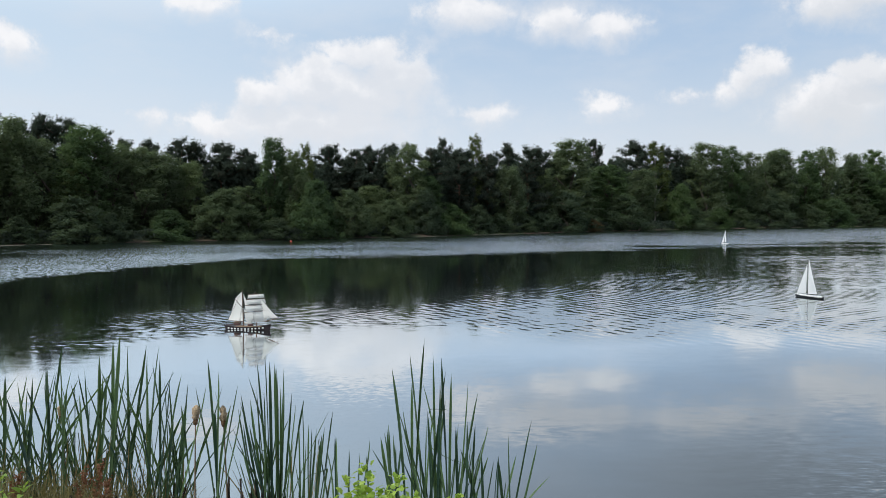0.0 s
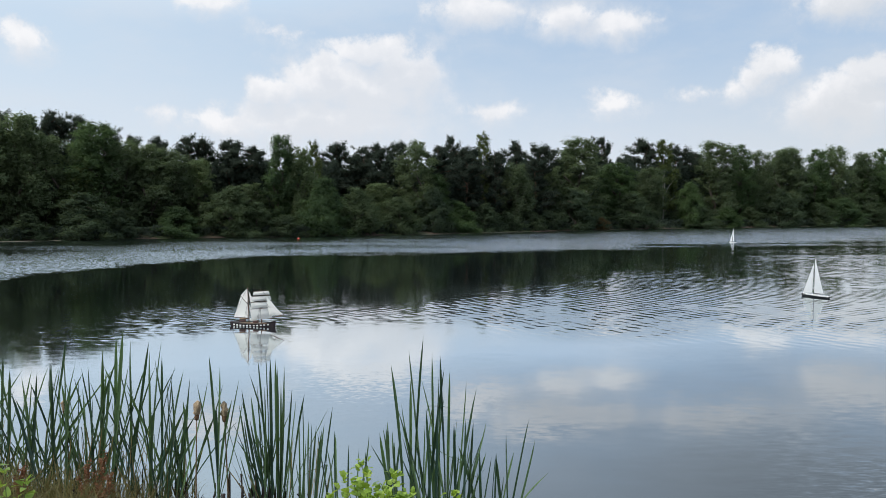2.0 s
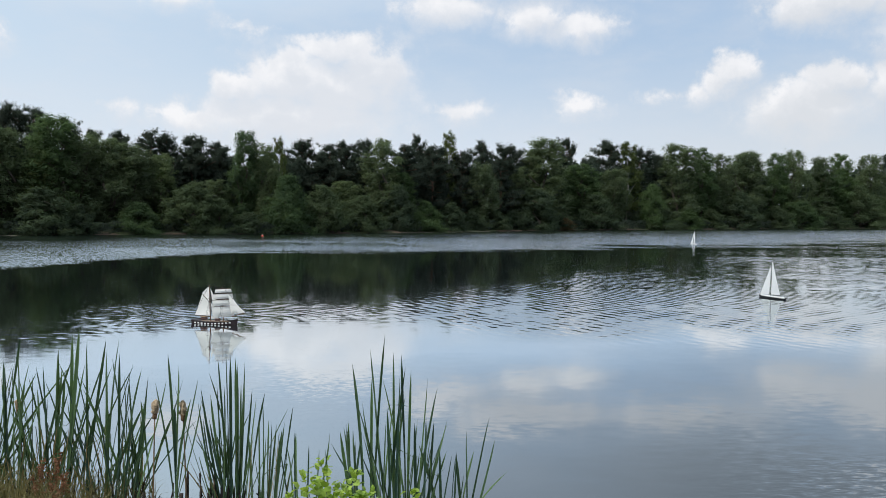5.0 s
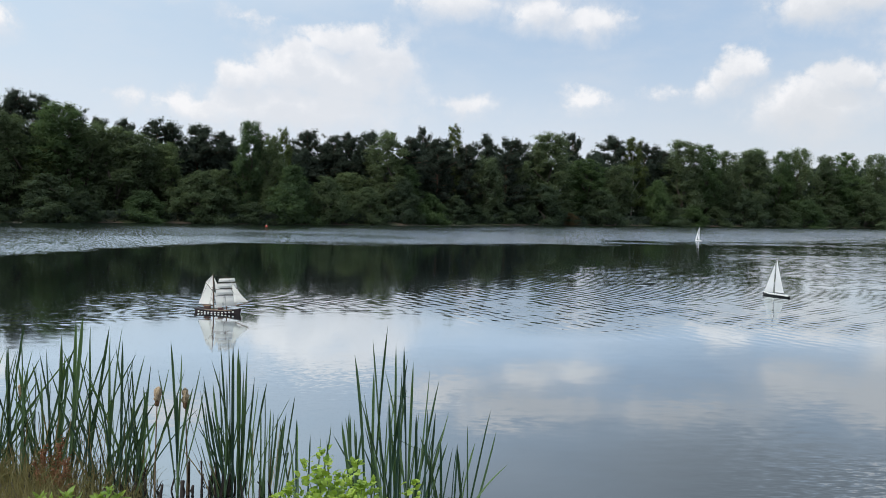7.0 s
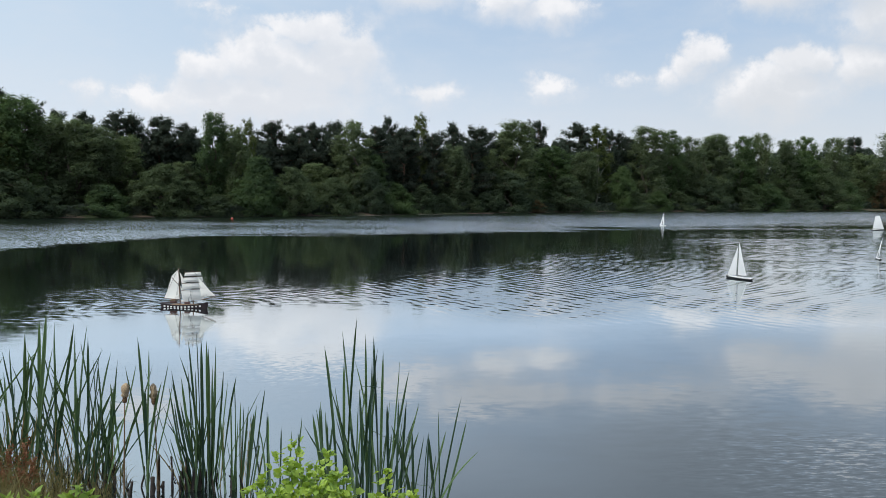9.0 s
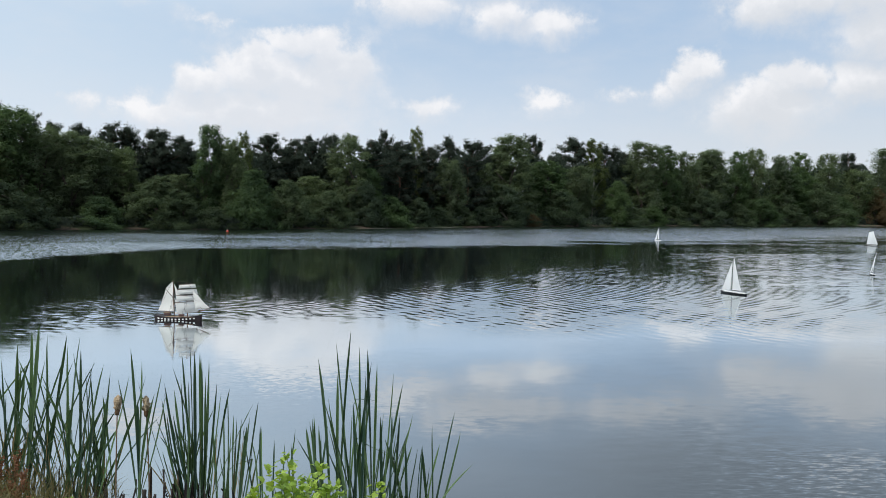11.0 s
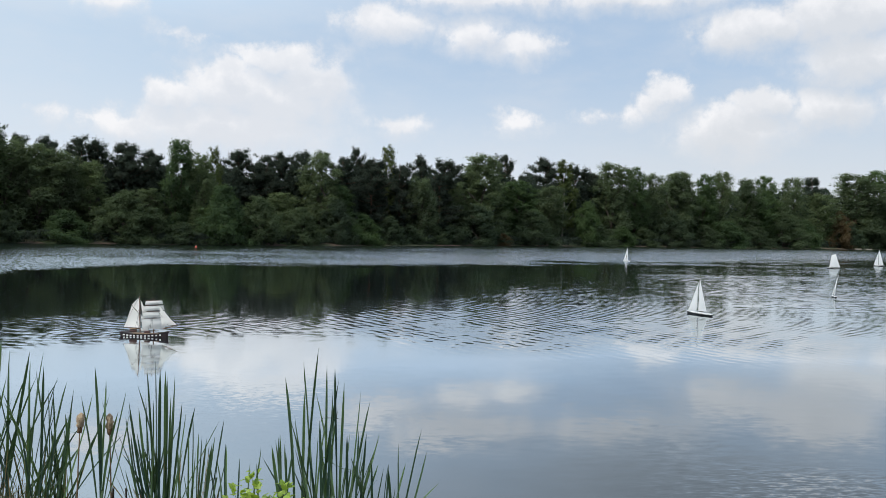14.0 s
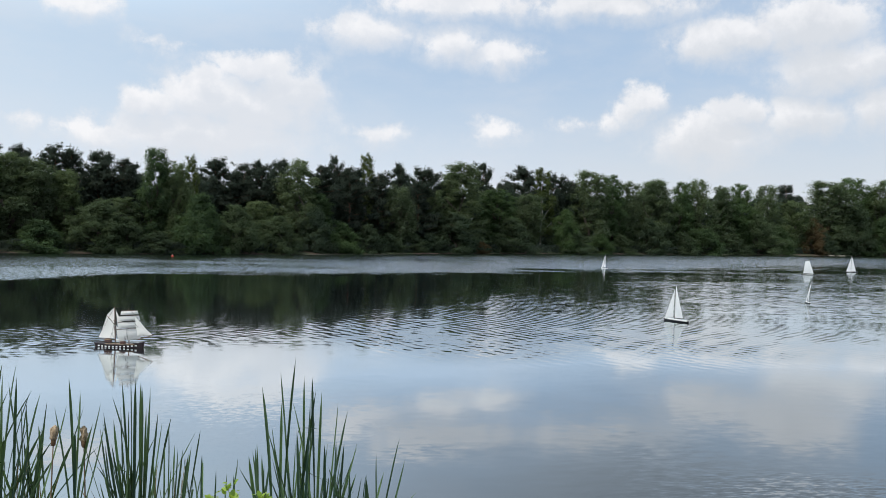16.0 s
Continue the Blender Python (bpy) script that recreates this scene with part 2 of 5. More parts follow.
def make_water_material():
    """Lake water: a mirror with wind ruffles towards the far shore, long low wake waves on the right, rings round the brig."""
    mat, n, shader, out = material("lake_water")
    spot = n.add("ShaderNodeNewGeometry").outputs["Position"]
    x, y, _ = n.split(spot)
    sway = n.vec("SUBTRACT", n.noise(spot, 0.16, 3.0, 0.5, "Color"), (0.5, 0.5, 0.5))
    sx, sy, _ = n.split(sway)
    xb, yb = n.math("MULTIPLY_ADD", sx, 9.0, x), n.math("MULTIPLY_ADD", sy, 12.0, y)

    def field(scale, detail, stretch=(1, 1, 1)):
        return n.vec("SUBTRACT", n.noise(n.vec("MULTIPLY", spot, stretch), scale, detail, 0.6, "Color"), (0.5, 0.5, 0.5))

    # wind ruffles beyond a curved front
    left, right = n.math("MINIMUM", x, 0.0), n.math("MAXIMUM", x, 0.0)
    front = n.math("SUBTRACT", n.math("MULTIPLY", n.math("POWER", n.math("ABSOLUTE", left), 4.0), 0.00036), n.math("MULTIPLY", right, 0.7))
    front = n.math("ADD", front, n.math("ADD", y, n.math("MULTIPLY", sy, 6.0)))
    streak = n.math("SUBTRACT", n.noise(n.vec("MULTIPLY", spot, (0.10, 0.75, 1.0)), 1.0, 3.0), 0.5)
    front = n.math("MULTIPLY_ADD", streak, n.math("ADD", 9.0, n.math("MULTIPLY", right, 1.1)), front)
    ruffle = n.ramp(front, 39.5, 50.0)
    gust = n.ramp(n.noise(n.vec("MULTIPLY", spot, (0.05, 0.16, 0.1)), 1.0, 4.0), 0.3, 0.7, 0.55, 1.15)
    bands = n.ramp(n.noise(n.vec("MULTIPLY", spot, (0.03, 0.20, 0.1)), 1.0, 4.0), 0.36, 0.62, 0.35, 1.0)
    open_water = n.ramp(n.math("SUBTRACT", x, n.math("MULTIPLY", n.math("SUBTRACT", y, 20.0), 0.20)), 6.5, 16.0)
    open_water = n.math("MULTIPLY", open_water, n.math("MULTIPLY", bands, n.ramp(yb, 18.0, 30.0)))
    ruffle = n.math("MULTIPLY", ruffle, gust)
    slope = n.vec("SCALE", field(10.5, 2.0, (1.0, 0.35, 1.0)), scale=n.math("MULTIPLY", ruffle, 1.0))
    slope = n.vec("ADD", slope, n.vec("SCALE", field(24.0, 2.0, (1.0, 0.4, 1.0)), scale=n.math("MULTIPLY", ruffle, 0.7)))
    slope = n.vec("ADD", slope, n.vec("SCALE", field(4.6, 3.0, (0.45, 1.0, 1.0)), scale=n.math("MULTIPLY", open_water, 0.24)))
    slope = n.vec("ADD", slope, n.xyz(0.0, n.math("MULTIPLY", open_water, -0.032), 0.0))
    # wake waves, crests running obliquely towards the near shore
    wake = n.math("MULTIPLY", n.ramp(n.math("SUBTRACT", xb, n.math("MULTIPLY", n.math("SUBTRACT", y, 19.0), 0.55)), -2.5, 2.5), n.ramp(yb, 12.8, 17.5))
    wake = n.math("MULTIPLY", wake, n.ramp(y, 110.0, 45.0))
    calmer = n.ramp(x, 4.0, 13.0, 1.0, 0.25)
    wake = n.math("MULTIPLY", wake, calmer)
    bend = n.split(field(0.35, 2.0))[0]
    patches = n.ramp(n.noise(n.vec("MULTIPLY", spot, (1.0, 0.6, 1.0)), 0.6, 3.0), 0.34, 0.62, 0.12, 1.1)
    for along_x, along_y, wander, size in ((18.0, 9.0, 8.0, 0.046), (12.0, 15.0, 13.0, 0.024), (24.0, 6.0, 12.0, 0.014), (5.0, 27.0, 15.0, 0.012)):
        phase = n.math("ADD", n.math("MULTIPLY", x, along_x), n.math("MULTIPLY", y, along_y))
        phase = n.math("ADD", phase, n.math("MULTIPLY", bend, wander))
        swell = n.math("MULTIPLY", n.math("SINE", phase), n.math("MULTIPLY", n.math("MULTIPLY", wake, patches), size))
        k = math.hypot(along_x, along_y)
        slope = n.vec("ADD", slope, n.xyz(n.math("MULTIPLY", swell, along_x / k), n.math("MULTIPLY", swell, along_y / k), 0.0))
    slope = n.vec("ADD", slope, n.vec("SCALE", field(5.0, 3.0, (0.6, 1.0, 1.0)), scale=n.math("MULTIPLY", wake, 0.09)))
    # broken ripples that spread from the brig
    away = n.vec("SUBTRACT", spot, (*BRIG_PLACE, 0.0))
    reach = n.vec("LENGTH", away)
    near_brig = n.math("MULTIPLY", n.ramp(reach, 6.5, 0.8), n.ramp(yb, 13.0, 15.0))
    ring = n.math("SINE", n.math("ADD", n.math("MULTIPLY", reach, 27.0), n.math("MULTIPLY", bend, 30.0)))
    ring = n.math("MULTIPLY", ring, n.math("MULTIPLY", n.math("MULTIPLY", near_brig, patches), 0.032))
    slope = n.vec("ADD", slope, n.vec("SCALE", n.vec("NORMALIZE", away), scale=ring))
    slope = n.vec("ADD", slope, n.vec("SCALE", field(8.0, 3.0, (0.35, 1.5, 1.0)), scale=n.math("MULTIPLY", near_brig, 0.15)))
    # light cat's-paws near the reeds and by the near shore on the right, and a faint unrest everywhere
    paws = n.math("MULTIPLY", n.ramp(yb, 11.0, 7.0), n.ramp(n.noise(spot, 0.35, 2.0), 0.46, 0.62))
    slope = n.vec("ADD", slope, n.vec("SCALE", field(8.0, 3.0, (0.6, 1.3, 1.0)), scale=n.math("MULTIPLY", paws, 0.06)))
    patch = n.ramp(n.vec("LENGTH", n.vec("SUBTRACT", spot, (-0.9, 9.4, 0.0))), 3.0, 0.6)
    slope = n.vec("ADD", slope, n.vec("SCALE", field(11.0, 2.0, (0.9, 1.5, 1.0)), scale=n.math("MULTIPLY", patch, 0.05)))
    slope = n.vec("ADD", slope, n.vec("SCALE", field(4.0, 4.0, (0.7, 1.2, 1.0)), scale=0.018))
    # at a grazing view only the near sides of the ripples show: lean the mean slope that way
    lean = n.math("ADD", n.math("MULTIPLY", ruffle, -0.10), n.math("MULTIPLY", wake, -0.012))
    slope = n.vec("ADD", slope, n.xyz(0.0, lean, 0.0))
    breeze = n.math("MULTIPLY", n.ramp(n.math("MULTIPLY_ADD", y, -0.25, xb), -3.5, 2.5), n.ramp(y, 17.0, 10.0))
    slope = n.vec("ADD", slope, n.vec("SCALE", field(10.0, 2.0, (0.5, 1.5, 1.0)), scale=n.math("MULTIPLY", breeze, 0.020)))
    slope = n.vec("ADD", slope, n.xyz(0.0, n.math("MULTIPLY", breeze, -0.03), 0.0))
    # short ripples running in on the near shore
    lap = n.ramp(n.vec("LENGTH", n.vec("MULTIPLY", n.vec("SUBTRACT", n.xyz(n.math("MULTIPLY_ADD", sx, 3.0, x), n.math("MULTIPLY_ADD", sy, 2.5, y), 0.0), (4.6, 5.3, 0.0)), (0.5, 0.7, 0.0))), 1.3, 0.5)
    slope = n.vec("ADD", slope, n.vec("SCALE", field(26.0, 2.0, (0.3, 1.0, 1.0)), scale=n.math("MULTIPLY", lap, 0.30)))
    gx, gy, _ = n.split(slope)
    normal = n.vec("NORMALIZE", n.xyz(gx, gy, 1.0))
    n.put(shader.inputs["Normal"], normal)
    shader.inputs["Base Color"].default_value = (0.009, 0.014, 0.013, 1)
    shader.inputs["Roughness"].default_value = 0.4
    shader.inputs["Specular IOR Level"].default_value = 0.0
    mirror = n.add("ShaderNodeBsdfGlossy")
    mirror.inputs["Color"].default_value = (0.93, 0.97, 0.985, 1)
    n.put(mirror.inputs["Roughness"], n.math("MULTIPLY_ADD", breeze, 0.02, 0.06))
    n.put(mirror.inputs["Normal"], normal)
    rim = n.add("ShaderNodeFresnel")
    rim.inputs["IOR"].default_value = 1.333
    n.put(rim.inputs["Normal"], normal)
    both = n.add("ShaderNodeMixShader")
    # rough water turns part of its slopes towards the eye and mirrors less
    most = n.math("MULTIPLY_ADD", n.math("MAXIMUM", n.math("MAXIMUM", ruffle, open_water), wake, clamp=True), -0.22, 0.88)
    n.put(both.inputs[0], n.math("MINIMUM", n.math("MULTIPLY", n.math("POWER", rim.outputs[0], 0.72), n.math("MULTIPLY_ADD", breeze, -0.52, 1.96)), most))
    n.put(both.inputs[1], shader.outputs[0])
    n.put(both.inputs[2], mirror.outputs[0])
    n.put(out.inputs[0], both.outputs[0])
    return mat


# ---- meshes ----
def mesh_object(name, verts, faces, mat, parent=None, smooth=False):
    data = bpy.data.meshes.new(name)
    data.from_pydata([tuple(v) for v in verts], [], faces)
    data.materials.append(mat)
    if smooth:
        data.polygons.foreach_set("use_smooth", [True] * len(data.polygons))
    data.update()
    ob = new(name, data)
    ob.parent = parent
    return ob


def part(name, bm, mat, parent, label="", smooth=True):
    data = bpy.data.meshes.new(name)
    bmesh.ops.recalc_face_normals(bm, faces=bm.faces[:])
    bm.to_mesh(data)
    bm.free()
    data.materials.append(mat)
    if smooth:
        data.polygons.foreach_set("use_smooth", [True] * len(data.polygons))
    ob = new(name, data)
    ob.parent = parent
    return tagged(ob, label)


def thing(name, label, category, group="", kind=""):
    return tagged(new(name), label, category, group, kind)


def tube(bm, points, radii, sides=7):
    """A tapered round limb along points, added to bm."""
    rings = []
    points = [Vector(p) for p in points]
    for k, p in enumerate(points):
        ahead = (points[min(k + 1, len(points) - 1)] - points[max(k - 1, 0)]).normalized()
        side = ahead.orthogonal().normalized()
        other = ahead.cross(side)
        rings.append([bm.verts.new(p + radii[k] * (math.cos(a) * side + math.sin(a) * other))
                      for a in (2 * math.pi * i / sides for i in range(sides))])
    # keep the rings from twisting
    for one, two in zip(rings, rings[1:]):
        shift = min(range(sides), key=lambda s: sum((one[i].co - two[(i + s) % sides].co).length for i in range(sides)))
        two[:] = two[shift:] + two[:shift]
        for i in range(sides):
            bm.faces.new((one[i], one[(i + 1) % sides], two[(i + 1) % sides], two[i]))
    bm.faces.new(rings[0][::-1])
    bm.faces.new(rings[-1])


def sprays(name, centres, normals, lengths, widths, mat, parent, rng, ways=None, round_off=None):
    """Many small folded leaf sprays as one crown mesh."""
    count = len(centres)
    normals = normals / np.maximum(np.linalg.norm(normals, axis=1, keepdims=True), 1e-6)
    helper = rng.normal(size=(count, 3))
    along = np.cross(normals, helper)
    along /= np.maximum(np.linalg.norm(along, axis=1, keepdims=True), 1e-6)
    if ways is not None:
        along = ways / np.maximum(np.linalg.norm(ways, axis=1, keepdims=True), 1e-6)
        normals = np.cross(along, helper)
        normals /= np.maximum(np.linalg.norm(normals, axis=1, keepdims=True), 1e-6)
    across = np.cross(normals, along)
    L, W = lengths[:, None], widths[:, None]
    quad = np.stack([centres - along * L * 0.5, centres + across * W * 0.5 + normals * W * 0.2,
                     centres + along * L * 0.5 - normals * L * 0.15, centres - across * W * 0.5 + normals * W * 0.2], axis=1)
    if round_off is not None:
        faced = np.einsum("ij,ij->i", np.cross(quad[:, 2] - quad[:, 0], quad[:, 3] - quad[:, 1]), round_off) < 0
        quad[faced] = quad[faced][:, [0, 3, 2, 1]]
    data = bpy.data.meshes.new(name)
    data.vertices.add(4 * count)
    data.vertices.foreach_set("co", quad.astype(np.float32).ravel())
    data.loops.add(4 * count)
    data.loops.foreach_set("vertex_index", np.arange(4 * count, dtype=np.int32))
    data.polygons.add(count)
    data.polygons.foreach_set("loop_start", np.arange(0, 4 * count, 4, dtype=np.int32))
    data.materials.append(mat)
    data.update(calc_edges=True)
    if round_off is not None:
        # leaves of one mass are shaded together
        data.polygons.foreach_set("use_smooth", [True] * count)
        data.normals_split_custom_set_from_vertices(np.repeat(round_off, 4, axis=0).tolist())
    ob = new(name, data)
    ob.parent = parent
    return ob


def ball_points(count, rng):
    v = rng.normal(size=(count, 3))
    return v / np.linalg.norm(v, axis=1, keepdims=True)


# ---- ground and water ----
LAKE = [
    (-55, 22), (-40, 10), (-12, 7.0), (-4, 6.4), (-2.7, 6.0), (-2.05, 5.3), (-1.3, 4.75), (0, 4.62), (2, 4.6), (8, 4.4), (25, 2), (60, 0), (120, 5), (190, 60),
    (215, 150), (175, 205), (142, 194), (101, 169), (80, 154.5), (60, 141), (47, 132), (32, 120), (17, 107.5), (5.5, 95), (-5, 82.5),
    (-14.7, 75), (-22.5, 71), (-28.2, 67), (-34.6, 61), (-48, 48),
]


def lake_distance(px, py):
    """Metres from the shoreline, negative on the lake."""
    best = np.full(px.shape, 1e9)
    inside = np.zeros(px.shape, bool)
    for (ax, ay), (bx, by) in zip(LAKE, LAKE[1:] + LAKE[:1]):
        dx, dy = bx - ax, by - ay
        s = np.clip(((px - ax) * dx + (py - ay) * dy) / (dx * dx + dy * dy), 0, 1)
        best = np.minimum(best, np.hypot(px - ax - s * dx, py - ay - s * dy))
        crosses = (ay > py) != (by > py)
        with np.errstate(divide="ignore", invalid="ignore"):
            inside ^= crosses & (px < dx * (py - ay) / (dy if dy else 1e-9) + ax)
    return np.where(inside, -best, best)


def ground_height(px, py):
    d = lake_distance(px, py)
    land = 0.62 * (1 - np.exp(-np.maximum(d, 0) / 2.2)) + 0.012 * np.clip(d - 5, 0, 120)
    bumps = 0.05 * np.sin(px * 2.3 + 1.3 * np.sin(py * 1.7)) * np.sin(py * 2.9 + px) * np.clip(d, 0, 1)
    return np.where(d > 0, land + bumps, np.maximum(-1.6, 0.22 * d - 0.02))


def spread(dense, middle, outer):
    return np.unique(np.round(np.concatenate([dense, middle, outer]), 3))


gx = spread(np.arange(-8, 8.01, 0.25), np.arange(-80, 260, 4.0), [-3000, -1500, -700, -350, -200, -130, 330, 450, 800, 1500, 3000])
gy = spread(np.arange(-4, 9.01, 0.25), np.arange(-40, 280, 3.0), [-3000, -1500, -700, -300, -120, 330, 420, 700, 1500, 3000])
mx, my = np.meshgrid(gx, gy)
mz = ground_height(mx, my)
nx = len(gx)
faces = [(j * nx + i, j * nx + i + 1, (j + 1) * nx + i + 1, (j + 1) * nx + i) for j in range(len(gy) - 1) for i in range(nx - 1)]
ground = mesh_object("ground", np.stack([mx, my, mz], -1).reshape(-1, 3), faces, make_ground_material(), smooth=True)
tagged(ground, "bare earth and grass banks round the lake", "ground", kind="structure")

wx, wy = np.meshgrid(np.linspace(-60, 230, 30), np.linspace(0, 215, 22))
faces = [(j * 30 + i, j * 30 + i + 1, (j + 1) * 30 + i + 1, (j + 1) * 30 + i) for j in range(21) for i in range(29)]
water = mesh_object("water", np.stack([wx, wy, wx * 0], -1).reshape(-1, 3), faces, make_water_material(), smooth=True)
tagged(water, "calm lake water mirroring sky and trees, ruffled far out", "water", kind="structure")


# ---- trees of the far shore ----
def crown_lobes(rng, height, width, low, count, profile, size):
    """Centres and radii of the leaf masses that make up a crown."""
    lobes = []
    turn = rng.uniform(0, 6.28)
    for k in range(count):
        u = low + (1 - low) * ((k + rng.random()) / count)
        a = k * 2.39996 + rng.uniform(-0.6, 0.6)
        uneven = 0.86 + 0.22 * math.sin(2.0 * a + turn) * math.sin(7.0 * u + turn) + 0.14 * math.sin(5.0 * a + 11.0 * u)
        reach = profile((u - low) / (1 - low)) * width / 2 * uneven
        r = size * rng.uniform(0.7, 1.25) * (0.55 + 0.45 * reach / (width / 2))
        out = max(0.0, reach - r * 0.75) * rng.uniform(0.55, 1.05)
        lobes.append((np.array([math.cos(a) * out, math.sin(a) * out, u * height - r * 0.6]), r))
    return lobes


def leaf_crown(rng, lobes, total, flat, spray, droop, mat, parent, name="crown", upright=0.0, twigs=11):
    """Leaf sprays in small tufts over the lobes of a crown, with coarser ones inside that close it."""
    weights = np.array([r * r for _, r in lobes])
    counts = np.maximum(8, (0.78 * total * weights / weights.sum()).astype(int))
    squash = np.array([1, 1, flat])
    centres, normals, rounds = [], [], []
    for (c, r), m in zip(lobes, counts):
        tufts = ball_points(twigs, rng)
        tufts[:, 2] = np.where(tufts[:, 2] < -0.3, -tufts[:, 2], tufts[:, 2])
        pick = rng.integers(0, twigs, m)
        v = ball_points(m, rng)
        v[:, 2] = np.where(v[:, 2] < -0.2, -v[:, 2], v[:, 2])
        core = tufts[pick] * r * 0.66 * rng.uniform(0.7, 1.25, twigs)[pick][:, None]
        p = (core + v * r * 0.46 * rng.uniform(0.4, 1.25, size=(m, 1))) * squash
        if upright:
            p[:, 2] += upright * rng.random(m) ** 3 * r
        if droop:
            p[:, 2] -= droop * rng.random(m) ** 2 * r * 1.1
        centres.append(c + p)
        normals.append(0.7 * tufts[pick] + v + rng.normal(size=(m, 3)) * 0.22 + np.array([0, 0, 0.3]))
        axis = np.array([c[0], c[1], 0.0])
        rounds.append(p / r + 0.35 * v + 0.5 * axis / max(1.0, np.linalg.norm(axis)) + rng.normal(size=(m, 3)) * 0.16 + np.array([0, 0, 0.25]))
    inside = int(total * 0.22)
    which = rng.choice(len(lobes), inside, p=weights / weights.sum())
    hearts, sizes = np.array([c for c, _ in lobes])[which], np.array([r for _, r in lobes])[which]
    off = ball_points(inside, rng)
    fill = hearts * np.array([0.85, 0.85, 1.0]) + off * (sizes * rng.uniform(0.1, 0.8, inside))[:, None] * squash
    grain = np.concatenate([np.ones(sum(len(c) for c in centres)), np.full(inside, 2.1)]) * spray
    centres, normals = np.concatenate(centres + [fill]), np.concatenate(normals + [rng.normal(size=(inside, 3)) + np.array([0, 0, 0.5])])
    rounds = np.concatenate(rounds + [off])
    rounds /= np.maximum(np.linalg.norm(rounds, axis=1, keepdims=True), 1e-6)
    m = len(centres)
    if upright:
        ways = normals + np.array([0, 0, 0.9]) + rng.normal(size=(m, 3)) * 0.25
        return sprays(name, centres, normals, grain * rng.uniform(1.0, 2.2, m), grain * rng.uniform(0.35, 0.7, m), mat, parent, rng, ways, rounds)
    return sprays(name, centres, normals, grain * rng.uniform(0.6, 1.5, m), grain * rng.uniform(0.45, 1.0, m), mat, parent, rng, None, rounds)


def wood(rng, lobes, height, top, girth, mat, parent, limbs, lean=0.3):
    bm = bmesh.new()
    bend = [Vector((rng.uniform(-lean, lean) * k, rng.uniform(-lean, lean) * k, height * top * k / 6 - 0.3)) for k in range(7)]
    tube(bm, bend, [girth * (1 - 0.85 * k / 6) for k in range(7)], 8)
    order = sorted(range(len(lobes)), key=lambda i: -lobes[i][1])[:limbs]
    for i in order:
        goal = Vector(lobes[i][0])
        start = bend[min(5, max(1, int(6 * goal.z / (height * top) * 0.62)))]
        mid = start.lerp(goal, 0.5) + Vector((0, 0, 0.12 * (goal - start).length))
        tube(bm, [start, mid, goal], [girth * 0.4, girth * 0.24, girth * 0.07], 5)
    return part("trunk", bm, mat, parent)


def full(u):
    return max(0.12, math.sin(math.pi * (0.16 + 0.71 * u))) ** 0.6


def dome(u):
    return max(0.1, math.cos(math.pi / 2 * u)) ** 0.55


def ragged(u):
    return 0.12 + 0.88 * math.sin(math.pi * (0.25 + 0.66 * u)) ** 0.8


def make_broadleaf(seed, mat=LEAF_BROAD, droop=0.25, spray=0.15, leaves=15000):
    rng = np.random.default_rng(seed)
    root = thing("broadleaf_tree", "tall green broadleaf tree on the far shore", "tree", "trees of the far shore")
    lobes = crown_lobes(rng, 12, 6, 0.03, 84, full, 0.95)
    wood(rng, lobes, 12, 0.9, 0.19, BARK, root, 9)
    leaf_crown(rng, lobes, leaves, 0.8 + 0.5 * droop, spray, droop, mat, root)
    return root


def make_bush(seed, mat=LEAF_BUSH, spray=0.14, leaves=12500):
    rng = np.random.default_rng(seed)
    root = thing("willow_bush", "rounded grey-green willow bush hanging over the water", "bush", "bushes at the water's edge")
    lobes = crown_lobes(rng, 6, 7, 0.08, 60, dome, 0.95)
    wood(rng, lobes, 6, 0.75, 0.12, BARK, root, 10, 0.2)
    leaf_crown(rng, lobes, leaves, 0.9, spray, 0.5, mat, root)
    return root


